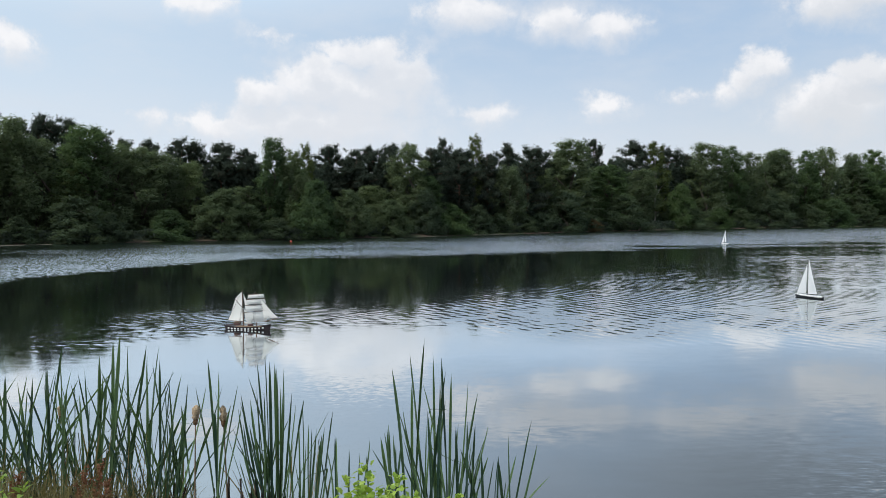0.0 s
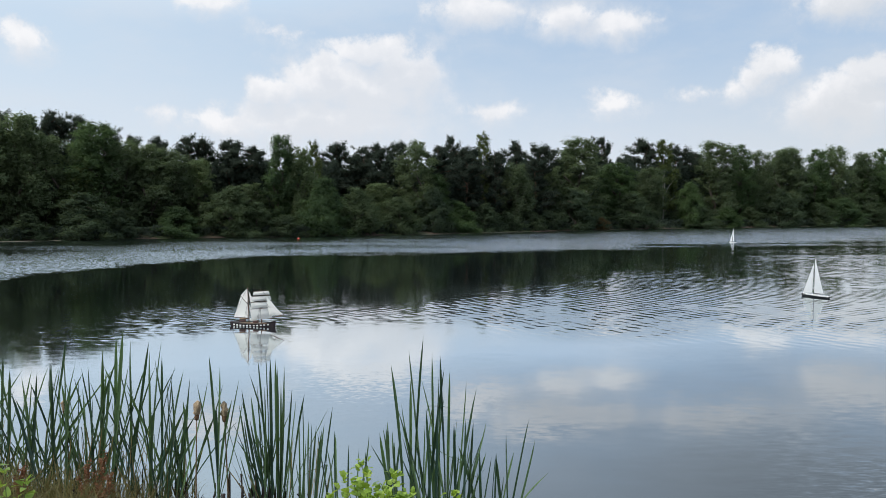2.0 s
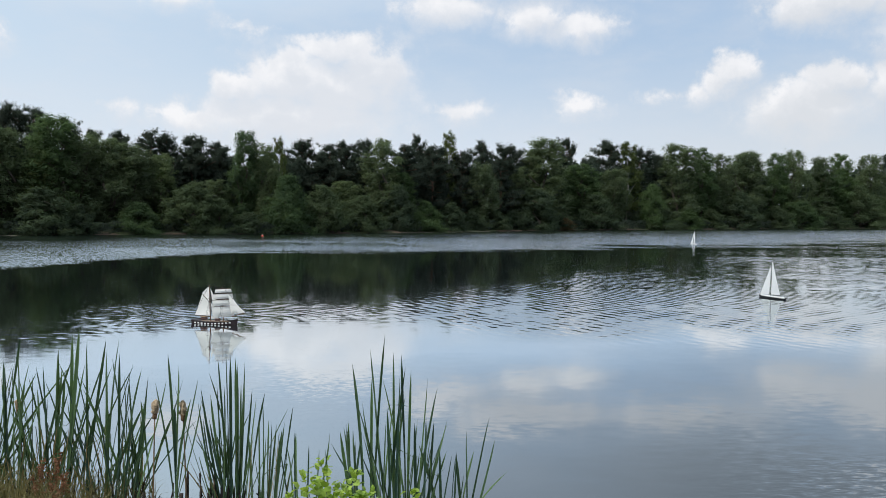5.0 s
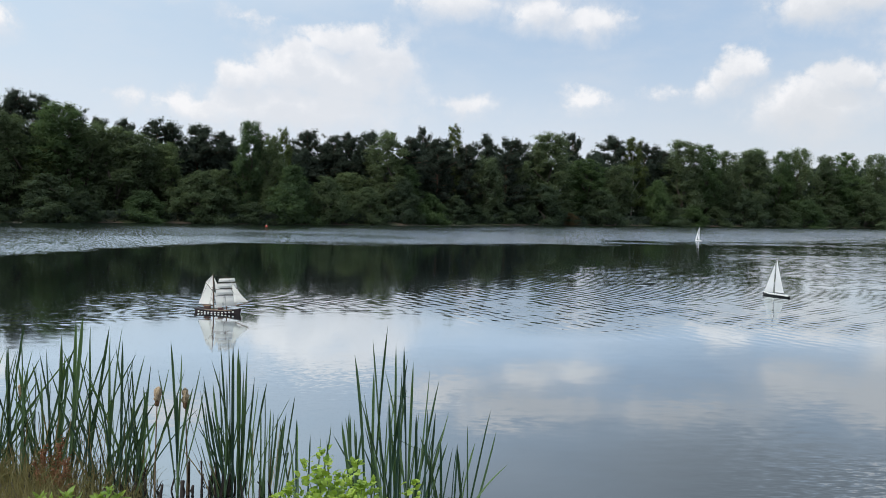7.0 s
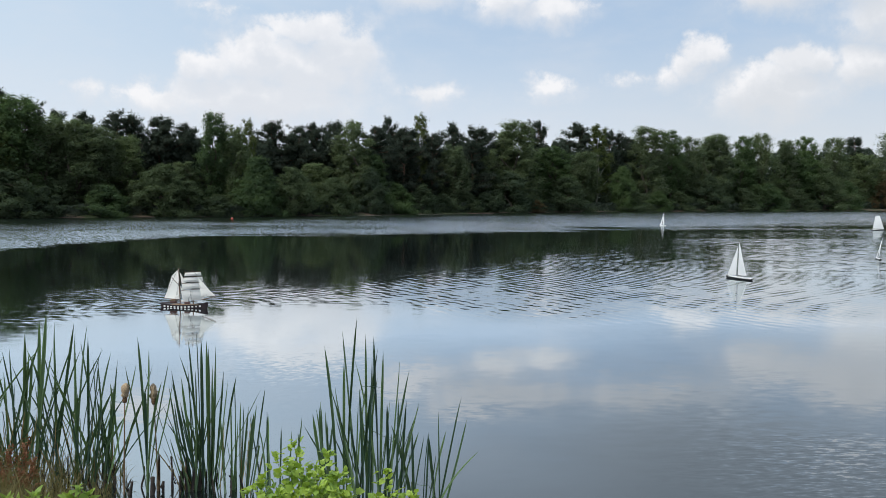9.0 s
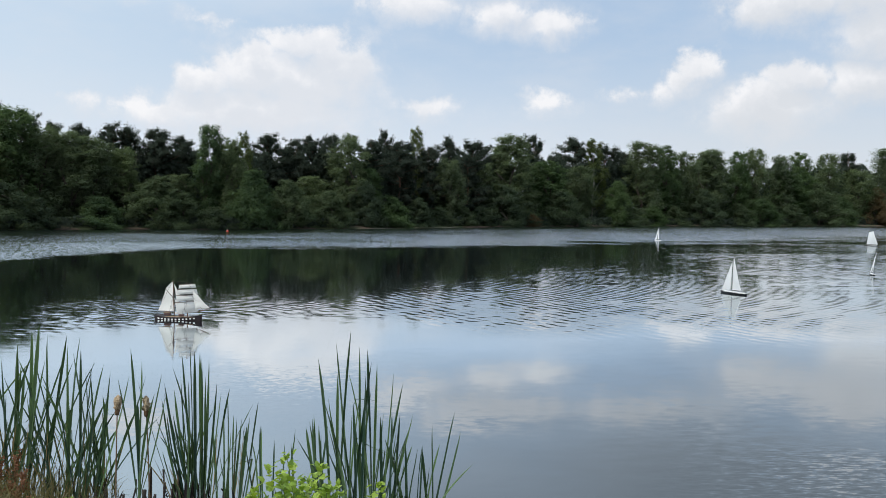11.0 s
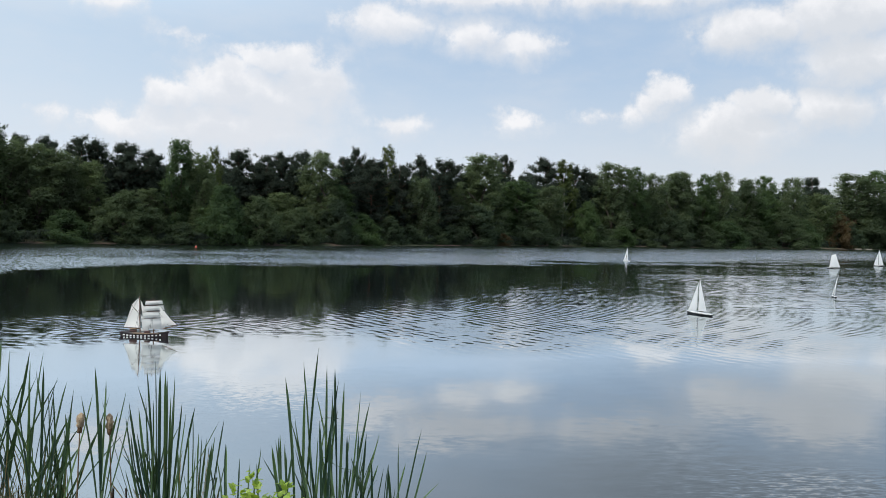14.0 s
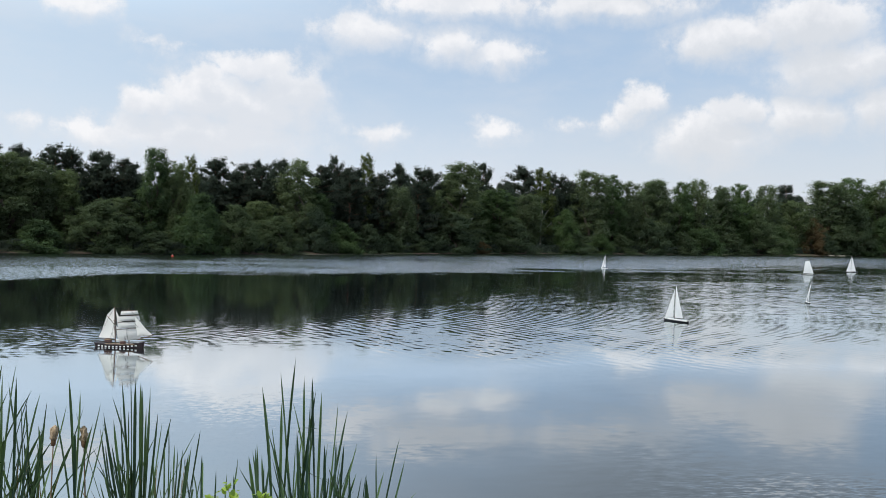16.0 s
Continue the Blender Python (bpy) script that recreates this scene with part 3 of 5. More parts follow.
def make_pine(seed):
    """A Scots pine: bare lower trunk, uneven limbs that carry flat pads of needles, turned up at their ends."""
    rng = np.random.default_rng(seed)
    root = thing("pine_tree", "dark Scots pine with a ragged top", "tree", "pines of the far shore")
    pads, limbs = [], []
    side = rng.uniform(0, 6.28)
    for k in range(34):
        u = 0.22 + 0.76 * (k + rng.random()) / 34
        a = k * 2.4 + rng.uniform(-0.7, 0.7)
        reach = 2.5 * ragged((u - 0.22) / 0.78) * rng.uniform(0.45, 1.15) * (1 + 0.25 * math.cos(a - side))
        rise = rng.uniform(0.0, 0.55) * reach
        start = np.array([0.0, 0.0, 13 * u - 0.9])
        tip = np.array([math.cos(a) * reach, math.sin(a) * reach, 13 * u - 0.6 + rise * 0.7])
        limbs.append((start, tip))
        for s in np.linspace(0.35, 1.0, 2 + int(reach * 1.6)):
            spot = start + (tip - start) * s + rng.normal(size=3) * np.array([0.22, 0.22, 0.12])
            pads.append((spot, rng.uniform(0.42, 0.78) * (1.1 - 0.25 * s)))
    for _ in range(5):
        pads.append((np.array([rng.normal() * 0.5, rng.normal() * 0.5, 12.7 - rng.random() * 1.1]), rng.uniform(0.3, 0.5)))
    bm = bmesh.new()
    bend = [Vector((rng.uniform(-0.05, 0.05) * k, rng.uniform(-0.05, 0.05) * k, 13 * 0.97 * k / 6 - 0.3)) for k in range(7)]
    tube(bm, bend, [0.17 * (1 - 0.85 * k / 6) for k in range(7)], 8)
    for start, tip in limbs:
        mid = (start + tip) / 2 - np.array([0, 0, 0.15])
        tube(bm, [start, mid, tip], [0.06, 0.045, 0.015], 5)
    part("trunk", bm, BARK_PINE, root)
    leaf_crown(rng, pads, 16000, 0.55, 0.135, 0.0, LEAF_PINE_AND_SHADE, root, upright=1.15, twigs=8)
    return root


def make_birch(seed):
    rng = np.random.default_rng(seed)
    root = thing("birch_tree", "slender airy birch standing above its neighbours", "tree", "birches of the far shore")
    lobes = crown_lobes(rng, 13, 4.5, 0.2, 60, full, 0.72)
    wood(rng, lobes, 13, 0.97, 0.12, BARK_BIRCH, root, 12, 0.15)
    leaf_crown(rng, lobes, 8000, 1.1, 0.15, 0.9, LEAF_BIRCH, root)
    return root


BUSHES_WEST = [
    (-34.2, 62.9, 2.2, 4.7), (-30.9, 65.7, 4.0, 7.3), (-28.6, 67.4, 2.6, 3.7), (-24.8, 71.1, 2.9, 6.0),
    (-20.7, 73.8, 4.9, 7.2), (-18.5, 74.6, 3.4, 5.0), (-16.0, 75.5, 2.1, 4.5), (-12.8, 77.9, 5.9, 6.8),
    (-9.6, 80.7, 5.0, 6.5), (-5.7, 84.0, 4.1, 6.1), (-2.0, 88.7, 5.3, 5.8), (1.1, 92.3, 3.7, 6.0),
    (4.2, 95.6, 3.6, 5.5), (7.0, 99.2, 2.6, 5.0), (10.4, 102.8, 2.8, 5.4), (-0.2, 90.4, 2.8, 4.4), (13.0, 105.4, 2.8, 5.0), (17.0, 109.0, 5.9, 9.2), (20.8, 112.5, 2.0, 4.5),
]
BUSHES_EAST = [
    (26.7, 117.3, 5.4, 9.6), (38.5, 126.9, 7.5, 7.2), (39.4, 127.7, 4.3, 10.1), (43.7, 131.2, 1.7, 6.0),
    (46.8, 133.5, 3.6, 7.1), (52.3, 137.6, 3.6, 6.4), (59.5, 142.2, 6.9, 9.5), (75.8, 152.1, 5.5, 11.7),
    (86.4, 160.5, 4.7, 9.2), (95.9, 167.2, 9.5, 14.6), (105.0, 173.7, 6.9, 10.3),
    (125.1, 186.6, 6.6, 9.7), (139.4, 194.3, 14.6, 13.8), (148.1, 193.7, 10.6, 15.8), (68.9, 147.7, 4.5, 8.2),
]
BROADLEAVES_WEST = [
    (-38.4, 63.4, 10.3, 5.9), (-36.3, 65.8, 10.4, 5.2), (-34.8, 67.1, 8.9, 4.9), (-31.7, 69.7, 10.1, 6.4),
    (-29.7, 71.4, 8.7, 5.6), (-28.2, 72.9, 8.6, 5.6), (-26.4, 74.6, 8.0, 4.9), (-24.6, 76.2, 7.4, 4.0),
    (-17.2, 79.5, 10.0, 4.1), (-15.5, 80.1, 8.8, 4.4), (-20.0, 78.4, 5.2, 3.8), (-8.0, 86.7, 5.5, 5.0),
    (-4.0, 90.9, 10.5, 5.2), (-1.9, 92.0, 6.8, 4.6), (8.4, 103.0, 8.7, 5.6), (14.0, 110.6, 8.8, 4.8),
]
BROADLEAVES_EAST = [
    (18.7, 114.9, 13.0, 9.7), (25.6, 120.8, 9.9, 8.0), (31.6, 125.3, 9.5, 6.5), (45.9, 137.0, 14.6, 8.9),
    (51.5, 141.1, 14.4, 7.0), (55.7, 144.1, 13.6, 7.2), (62.5, 148.5, 14.2, 8.7), (71.7, 154.5, 14.8, 6.8),
    (76.6, 157.0, 15.6, 7.6), (85.7, 164.2, 14.9, 6.7), (92.9, 169.5, 16.1, 7.3), (103.2, 176.5, 16.5, 8.9),
    (131.1, 194.4, 19.5, 16.1), (142.0, 200.2, 21.3, 14.2), (154.0, 200.5, 21.0, 17.3), (64.5, 150.4, 14.7, 8.3),
    (87.6, 165.7, 12.0, 10.8), (116.1, 185.3, 13.5, 11.0),
]
BIRCHES = [
    (4.2, 103.0, 12.9, 3.6), (35.4, 131.0, 14.5, 5.9), (-14.7, 84.1, 10.1, 2.2), (-32.5, 68.0, 6.3, 3.8),
    (151.8, 204.7, 18.9, 11.0),
]
PINES_WEST = [
    (-1.5, 94.0, 10.2, 4.6), (2.0, 97.8, 10.5, 4.8), (5.8, 102.6, 10.2, 4.6), (11.6, 107.8, 9.6, 4.6),
    (-39.8, 68.9, 11.0, 4.0), (-38.1, 70.5, 10.8, 2.9), (-36.8, 71.7, 11.3, 3.6), (-35.1, 73.2, 11.2, 4.1),
    (-32.9, 75.0, 10.3, 3.5), (-31.1, 76.6, 9.7, 2.7), (-29.1, 78.6, 9.7, 3.3), (-26.9, 80.6, 10.0, 4.0),
    (-25.6, 81.7, 9.6, 2.8), (-23.4, 82.7, 9.9, 4.2), (-20.7, 83.9, 9.2, 4.1), (-12.9, 88.9, 10.1, 3.8),
    (-10.1, 91.3, 9.9, 3.8), (-11.2, 89.2, 8.8, 4.6), (-8.3, 92.7, 10.3, 3.7), (-6.2, 94.4, 10.7, 3.4), (0.1, 101.7, 12.1, 2.6),
    (1.2, 102.9, 10.2, 5.9), (9.3, 111.7, 12.4, 3.9), (13.0, 115.5, 12.1, 6.3), (18.0, 120.2, 12.1, 5.3),
]
PINES_EAST = [
    (24.0, 125.4, 14.3, 4.2), (27.8, 128.5, 11.4, 4.0), (32.6, 132.0, 14.6, 6.5), (39.2, 137.1, 13.7, 5.4),
    (43.2, 140.5, 13.1, 5.8), (116.5, 189.5, 18.0, 6.7),
]
RUSSETS = [(120.6, 183.9, 9.6, 9.8), (21.5, 112.0, 1.8, 3.6)]


def plant_row(rows, models, height, width, rng, sink=0.0, thin=1.0):
    """Copies of the models at (x, y, top, crown width)."""
    planted = []
    for k, (x, y, top, wide) in enumerate(rows):
        base = float(ground_height(np.array([x]), np.array([y]))[0]) - sink
        s = (wide * thin / width, wide * thin / width, (top - base) / height)
        turn = Matrix.LocRotScale((x, y, base), Euler((0, 0, rng.uniform(0, 6.28))), s)
        planted.append(copy_thing(models[k % len(models)], turn))
    return planted


def fell(models):
    for model in models:
        for o in (*model.children_recursive, model):
            bpy.data.objects.remove(o)


wild = random.Random(7)
broad = [make_broadleaf(11), make_broadleaf(12, droop=1.1), make_broadleaf(13), make_broadleaf(14, LEAF_BRIGHT, 0.5), make_broadleaf(15, droop=0.9)]
bushes = [make_bush(s) for s in (21, 22, 23)] + [make_bush(24, LEAF_BRIGHT)]
russet = [make_bush(26, LEAF_RUSSET, 0.13)]
broad_east = [make_broadleaf(16, spray=0.13, leaves=18000), make_broadleaf(17, LEAF_BRIGHT, 0.4, 0.13, 18000), make_broadleaf(18, droop=0.8, spray=0.13, leaves=18000)]
bushes_east = [make_bush(27, spray=0.12, leaves=13000), make_bush(28, LEAF_BRIGHT, 0.12, 13000), make_bush(29, spray=0.12, leaves=13000)]
pines = [make_pine(s) for s in (31, 32, 33, 34)]
birches = [make_birch(s) for s in (41, 42)]
plant_row(BUSHES_WEST, bushes, 6, 7, wild, 0.3, 1.12)
plant_row(BUSHES_EAST, bushes_east, 6, 7, wild, 0.3, 1.12)
plant_row(BROADLEAVES_WEST, broad, 11.75, 6, wild, 0.1, 1.2)
plant_row(BROADLEAVES_EAST, broad_east, 11.75, 6, wild, 0.1, 1.2)
for tree in plant_row(RUSSETS, russet, 6, 7, wild, 0.2, 1.1):
    tagged(tree, "brownish russet-leaved bush among the green", "bush")
plant_row(PINES_WEST, pines, 12.6, 5, wild, 0.0, 1.2)
plant_row(PINES_EAST, pines, 12.6, 5, wild, 0.0, 1.2)
plant_row(BIRCHES, birches, 13, 4.5, wild, 0.0, 1.1)
fell(broad + bushes + broad_east + bushes_east + russet + pines + birches)


def far_shore(azimuth):
    """Metres from the path's start to the far shore in that direction."""
    return float(np.interp(azimuth, [-50, -40, -30, -23, -17.5, -11, -4, 3, 9, 15, 20, 26, 30, 36, 45], [62, 64, 70, 72, 75, 76, 82.5, 95, 109, 124, 142, 165, 192, 240, 250]))


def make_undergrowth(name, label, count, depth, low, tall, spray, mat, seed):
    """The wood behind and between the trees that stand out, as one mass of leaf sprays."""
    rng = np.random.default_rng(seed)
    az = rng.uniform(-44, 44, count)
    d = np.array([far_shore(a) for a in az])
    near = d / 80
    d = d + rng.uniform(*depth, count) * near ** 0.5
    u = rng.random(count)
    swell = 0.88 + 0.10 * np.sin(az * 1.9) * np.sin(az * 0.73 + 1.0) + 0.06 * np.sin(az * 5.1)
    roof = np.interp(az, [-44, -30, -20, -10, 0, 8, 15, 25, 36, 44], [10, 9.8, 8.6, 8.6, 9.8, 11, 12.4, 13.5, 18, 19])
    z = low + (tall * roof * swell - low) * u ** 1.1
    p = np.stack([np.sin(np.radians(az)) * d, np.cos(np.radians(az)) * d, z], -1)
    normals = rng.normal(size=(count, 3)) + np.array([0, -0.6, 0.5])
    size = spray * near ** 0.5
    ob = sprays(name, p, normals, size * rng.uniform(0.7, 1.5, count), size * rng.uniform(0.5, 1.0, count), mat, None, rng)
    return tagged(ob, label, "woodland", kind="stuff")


# both take the dark pine colour for the shade between and under the trees
make_undergrowth("woodland", "dense shaded wood behind the shore trees", 150000, (9, 18), 0.4, 0.98, 0.44, LEAF_PINE_AND_SHADE, 51)
make_undergrowth("undergrowth", "low scrub along the far bank, coloured dark for shade", 40000, (0.2, 5.5), 0.02, 0.13, 0.26, LEAF_PINE_AND_SHADE, 52)


# ---- near bank: cattails, dead stubs, leafy plants, dry grass ----
REED_GREEN = foliage("cattail_leaves", (0.018, 0.050, 0.040), (0.132, 0.215, 0.092), 0.30, 0.40, 0.5, own_span=1.3)
REED_STRAW = foliage("withered_leaves", (0.16, 0.12, 0.06), (0.34, 0.27, 0.14), 0.25, 0.7, 0.2)
STEM_BROWN = plain("dry_stem", (0.17, 0.115, 0.065), 0.8, 0.3, 40.0)
STUB_DARK = plain("rotten_stem", (0.035, 0.026, 0.022), 0.75, 0.4, 60.0, bump=0.5)
FLUFF_TAN = plain("seed_fluff", (0.47, 0.35, 0.23), 0.95, 0.4, 140.0, bump=0.8)
FLUFF_BROWN = plain("seed_felt", (0.17, 0.095, 0.05), 0.95, 0.35, 140.0, bump=0.6)
BRAMBLE_GREEN = foliage("bramble_leaves", (0.12, 0.23, 0.030), (0.46, 0.60, 0.11), 0.34, 0.45, 0.4)
NETTLE_GREEN = foliage("nettle_leaves", (0.17, 0.28, 0.045), (0.34, 0.47, 0.100), 0.40, 0.5, 0.35)
TWIG_GREEN = plain("green_twig", (0.14, 0.20, 0.06), 0.6, 0.25, 50.0)
SORREL_RED = foliage("sorrel_seeds", (0.16, 0.072, 0.042), (0.33, 0.165, 0.095), 0.2, 0.8, 0.2)
GRASS_MIX = foliage("bank_grass", (0.055, 0.075, 0.022), (0.26, 0.22, 0.10), 0.3, 0.6, 0.3)

REEDS_THICKET = [
    (-2.53, 1.26, -2.44), (-2.45, 1.32, -2.49), (-2.35, 1.25, -2.48), (-2.23, 1.24, -2.36), (-2.29, 1.14, -2.28), (-2.25, 1.07, -2.32),
    (-2.19, 1.21, -2.17), (-2.14, 1.13, -2.19), (-2.04, 1.03, -2.23), (-2.02, 0.99, -2.12), (-1.96, 0.94, -2.09), (-1.98, 0.78, -2.15),
    (-2.12, 0.65, -2.02), (-2.66, 1.14, -2.60), (-2.58, 1.13, -2.73), (-2.52, 1.08, -2.65), (-2.42, 1.04, -2.57), (-2.80, 1.01, -2.73),
    (-2.10, 0.61, -1.96), (-1.92, 0.65, -2.06), (-1.89, 0.52, -2.00), (-2.75, 0.91, -2.67), (-2.63, 0.99, -2.58), (-2.39, 0.87, -2.46),
]
REEDS_OUTER = [
    (-3.29, 1.02, -3.46), (-3.17, 0.97, -3.13), (-3.09, 1.04, -3.01), (-3.02, 1.05, -2.92), (-2.91, 1.26, -2.84), (-2.92, 1.15, -2.82),
    (-2.85, 1.04, -2.91), (-2.82, 0.84, -2.88), (-3.21, 0.89, -3.09), (-3.33, 0.84, -3.27), (-3.41, 1.10, -3.57), (-3.54, 1.06, -3.48),
    (-3.51, 0.89, -3.66), (-2.99, 0.89, -3.14),
]
REEDS_SINGLE = [
    (-1.82, 0.95, -1.69), (-1.73, 1.16, -1.68), (-1.65, 1.07, -1.68), (-1.56, 0.83, -1.67), (-1.51, 0.98, -1.67), (-1.68, 0.78, -1.68),
    (-1.49, 0.80, -1.67),
]
REEDS_MIDDLE = [
    (-1.50, 0.90, -1.30), (-1.44, 1.02, -1.28), (-1.43, 0.85, -1.29), (-1.37, 1.14, -1.27), (-1.32, 1.20, -1.28), (-1.28, 1.14, -1.26),
    (-1.25, 1.12, -1.27), (-1.23, 1.09, -1.24), (-1.33, 0.91, -1.30), (-1.20, 0.95, -1.23), (-1.19, 1.08, -1.26), (-1.17, 0.91, -1.22),
    (-1.13, 0.89, -1.21), (-1.50, 0.65, -1.32), (-1.52, 0.39, -1.34), (-1.49, 0.51, -1.31), (-1.09, 0.83, -1.19), (-1.03, 0.86, -1.17),
    (-1.39, 0.82, -1.31), (-1.36, 0.69, -1.28), (-1.29, 0.91, -1.27),
]
REEDS_SMALL = [
    (-0.94, 0.63, -1.00), (-0.97, 0.65, -1.01), (-1.00, 0.66, -1.02), (-0.90, 0.59, -0.98), (-0.81, 0.78, -0.99), (-0.93, 0.57, -0.79),
    (-1.04, 0.82, -1.03), (-1.07, 0.71, -1.05), (-0.87, 0.66, -0.96),
]
REEDS_SPARSE = [
    (-0.79, 0.61, -0.78), (-0.77, 0.62, -0.75), (-0.68, 0.52, -0.72), (-0.53, 0.60, -0.66), (-0.61, 0.48, -0.64), (-0.56, 0.48, -0.51),
    (-0.84, 0.51, -0.79),
]
REEDS_EAST = [
    (-0.45, 0.62, -0.40), (-0.42, 0.67, -0.38), (-0.40, 0.69, -0.36), (-0.39, 0.72, -0.35), (-0.36, 0.63, -0.35), (-0.34, 0.56, -0.33),
    (-0.29, 0.64, -0.36), (-0.37, 1.11, -0.15), (-0.29, 0.84, -0.13), (-0.29, 0.68, -0.12), (-0.29, 0.59, -0.13), (-0.24, 1.22, -0.11),
    (-0.22, 1.03, -0.16), (-0.13, 1.34, -0.15), (-0.07, 1.20, -0.06), (-0.01, 1.20, 0.11), (0.02, 1.11, -0.06), (-0.00, 1.08, -0.08),
    (-0.02, 1.05, -0.08), (0.06, 1.09, 0.09), (0.18, 1.02, 0.02), (0.25, 0.96, 0.09), (0.02, 0.90, -0.12), (-0.15, 1.01, 0.02),
    (-0.11, 0.82, -0.08), (-0.29, 0.45, -0.14),
]
REEDS_EDGE = [
    (0.23, 0.73, 0.16), (0.32, 0.74, 0.14), (0.27, 0.54, 0.37), (0.32, 0.52, 0.20), (0.39, 0.49, 0.38), (0.46, 0.67, 0.39),
    (0.52, 0.52, 0.38), (0.63, 0.76, 0.40), (0.67, 0.60, 0.44), (0.76, 0.37, 0.50), (0.56, 0.11, 0.48), (0.12, 0.57, 0.34),
    (0.09, 0.73, 0.13), (0.17, 0.77, 0.11),
]


def bank(x, y):
    return float(ground_height(np.array([x]), np.array([y]))[0])


def blade_bmesh(path, width, facing, crease=0.42, sharp=0.84):
    """A long leaf along path: shallow V in section, widest low down, drawn out to a point."""
    bm = bmesh.new()
    rows = []
    spin = 2.3 * math.sin(facing * 97.0)
    last = len(path) - 1
    for k, p in enumerate(path):
        u = k / last
        w = 1.02 * width * (0.26 + 0.74 * math.sin(math.pi / 2 * min(1, u / 0.62))) * (1 if u < sharp else max(0.03, 1 - ((u - sharp) / (1 - sharp)) ** 1.5))
        turn = facing + spin * u
        side = Vector((math.cos(turn), math.sin(turn), 0))
        back = Vector((-math.sin(turn), math.cos(turn), 0))
        p = Vector(p)
        rows.append([bm.verts.new(p - side * w / 2), bm.verts.new(p + back * w * crease), bm.verts.new(p + side * w / 2)])
    for one, two in zip(rows, rows[1:]):
        for i in range(2):
            bm.faces.new((one[i], one[i + 1], two[i + 1], two[i]))
    return bm


def leaf_path(base, tip, bow, steps=11):
    base, tip = Vector(base), Vector(tip)
    control = Vector((base.x + (tip.x - base.x) * bow, base.y + (tip.y - base.y) * bow, base.z + (tip.z - base.z) * 0.55))
    return [(1 - u) ** 2 * base + 2 * u * (1 - u) * control + u * u * tip for u in (k / steps for k in range(steps + 1))]


def make_cattails(label, rows, y, seed, widths=(0.016, 0.028), extra=(), depth=0.12, loose=0.09, collar=0.0, litter=(), fans=8, plants=0, stray=0.016):
    """A clump of cattails: rows of (tip x, tip height, base x); extra: how many more leaves, x range and height range."""
    rng, fine = random.Random(seed), random.Random(seed + 500)
    xs = [b for _, _, b in rows]
    middle = sum(xs) / len(xs)
    root = thing("cattail_clump", label, "reeds", "cattails along the bank")
    root.location = (middle, y, min(0.0, bank(middle, y)))
    if plants:
        # leaves rise in fans from a few crowded plants
        feet = [min(xs) + (max(xs) - min(xs)) * (k + 0.5) / plants for k in range(plants)]
        rows = [(t, h, min(feet, key=lambda f: abs(f - b)) + rng.gauss(0, stray)) for t, h, b in rows]
    rows = [(*r, rng.uniform(*widths)) for r in rows]
    if extra:
        count, low, high, short, tall = extra
        roots = [low + (high - low) * (k + rng.random()) / fans for k in range(fans)]
        for _ in range(count):
            b = rng.choice(roots) + rng.gauss(0, 0.022)
            rows.append((b + rng.gauss(0, loose), rng.uniform(short, tall), b, rng.uniform(widths[0] * 0.55, widths[1] * 0.7)))
    for tx, tz, bx, w in rows:
        by, ty = y + rng.uniform(-depth, depth), y + rng.uniform(-depth, depth) * 0.5
        foot = min(bank(bx, by), 0.02) - 0.05 + collar * rng.uniform(0.8, 1.2)
        pts = leaf_path((bx + rng.uniform(-0.015, 0.015), by, foot), (tx, ty, tz), rng.uniform(0.25, 0.75) if rng.random() < 0.8 else rng.uniform(0.0, 0.25))
        straw = w < 0.012 and rng.random() < 0.08
        if fine.random() < (0.16 if w < 0.014 else 0.0):
            # a leaf snapped over near its end
            bent = fine.randint(6, 9)
            way = fine.choice((-1, 1)) * fine.uniform(0.6, 1.0)
            for k in range(bent + 1, len(pts)):
                off = (pts[k] - pts[bent]).length
                pts[k] = pts[bent] + Vector((way * off, 0.0, fine.uniform(-0.7, -0.1) * off))
        leaf = part("leaf", blade_bmesh([p - root.location for p in pts], w, rng.uniform(-0.6, 0.6)), REED_STRAW if straw else REED_GREEN, root,
                    "withered straw-coloured leaf" if straw else "")
    if litter:
        count, low, high = litter
        for _ in range(count):
            b = rng.uniform(low, high)
            by = y + rng.uniform(-depth, depth)
            foot = min(bank(b, by), 0.02) - 0.04
            dead = rng.random() < 0.45
            tall = rng.uniform(0.08, 0.20) if dead else rng.uniform(0.15, 0.62)
            pts = leaf_path((b, by, foot), (b + rng.gauss(0, 0.05 if dead else 0.16), by + rng.uniform(-0.08, 0.08), tall), rng.uniform(0.2, 0.8), 6)
            part("dead_leaf", blade_bmesh([p - root.location for p in pts], rng.uniform(0.012, 0.024) if dead else rng.uniform(0.005, 0.010), rng.uniform(-1.2, 1.2)),
                 STUB_DARK if dead else REED_STRAW, root, "dark rotten leaf base" if dead else "dry straw-coloured leaf")
    return root


def lathe(bm, start, axis_z, profile, sides=12, rough=0.0, rng=None):
    rings = []
    for z, r in profile:
        ring = []
        for i in range(sides):
            a = 2 * math.pi * i / sides
            rr = r * (1 + (rng.uniform(-rough, rough) if rng else 0))
            ring.append(bm.verts.new(Vector(start) + Vector((math.cos(a) * rr, math.sin(a) * rr, z)) + Vector(axis_z) * z))
        rings.append(ring)
    for one, two in zip(rings, rings[1:]):
        for i in range(sides):
            bm.faces.new((one[i], one[(i + 1) % sides], two[(i + 1) % sides], two[i]))
    bm.faces.new(rings[0][::-1])
    bm.faces.new(rings[-1])


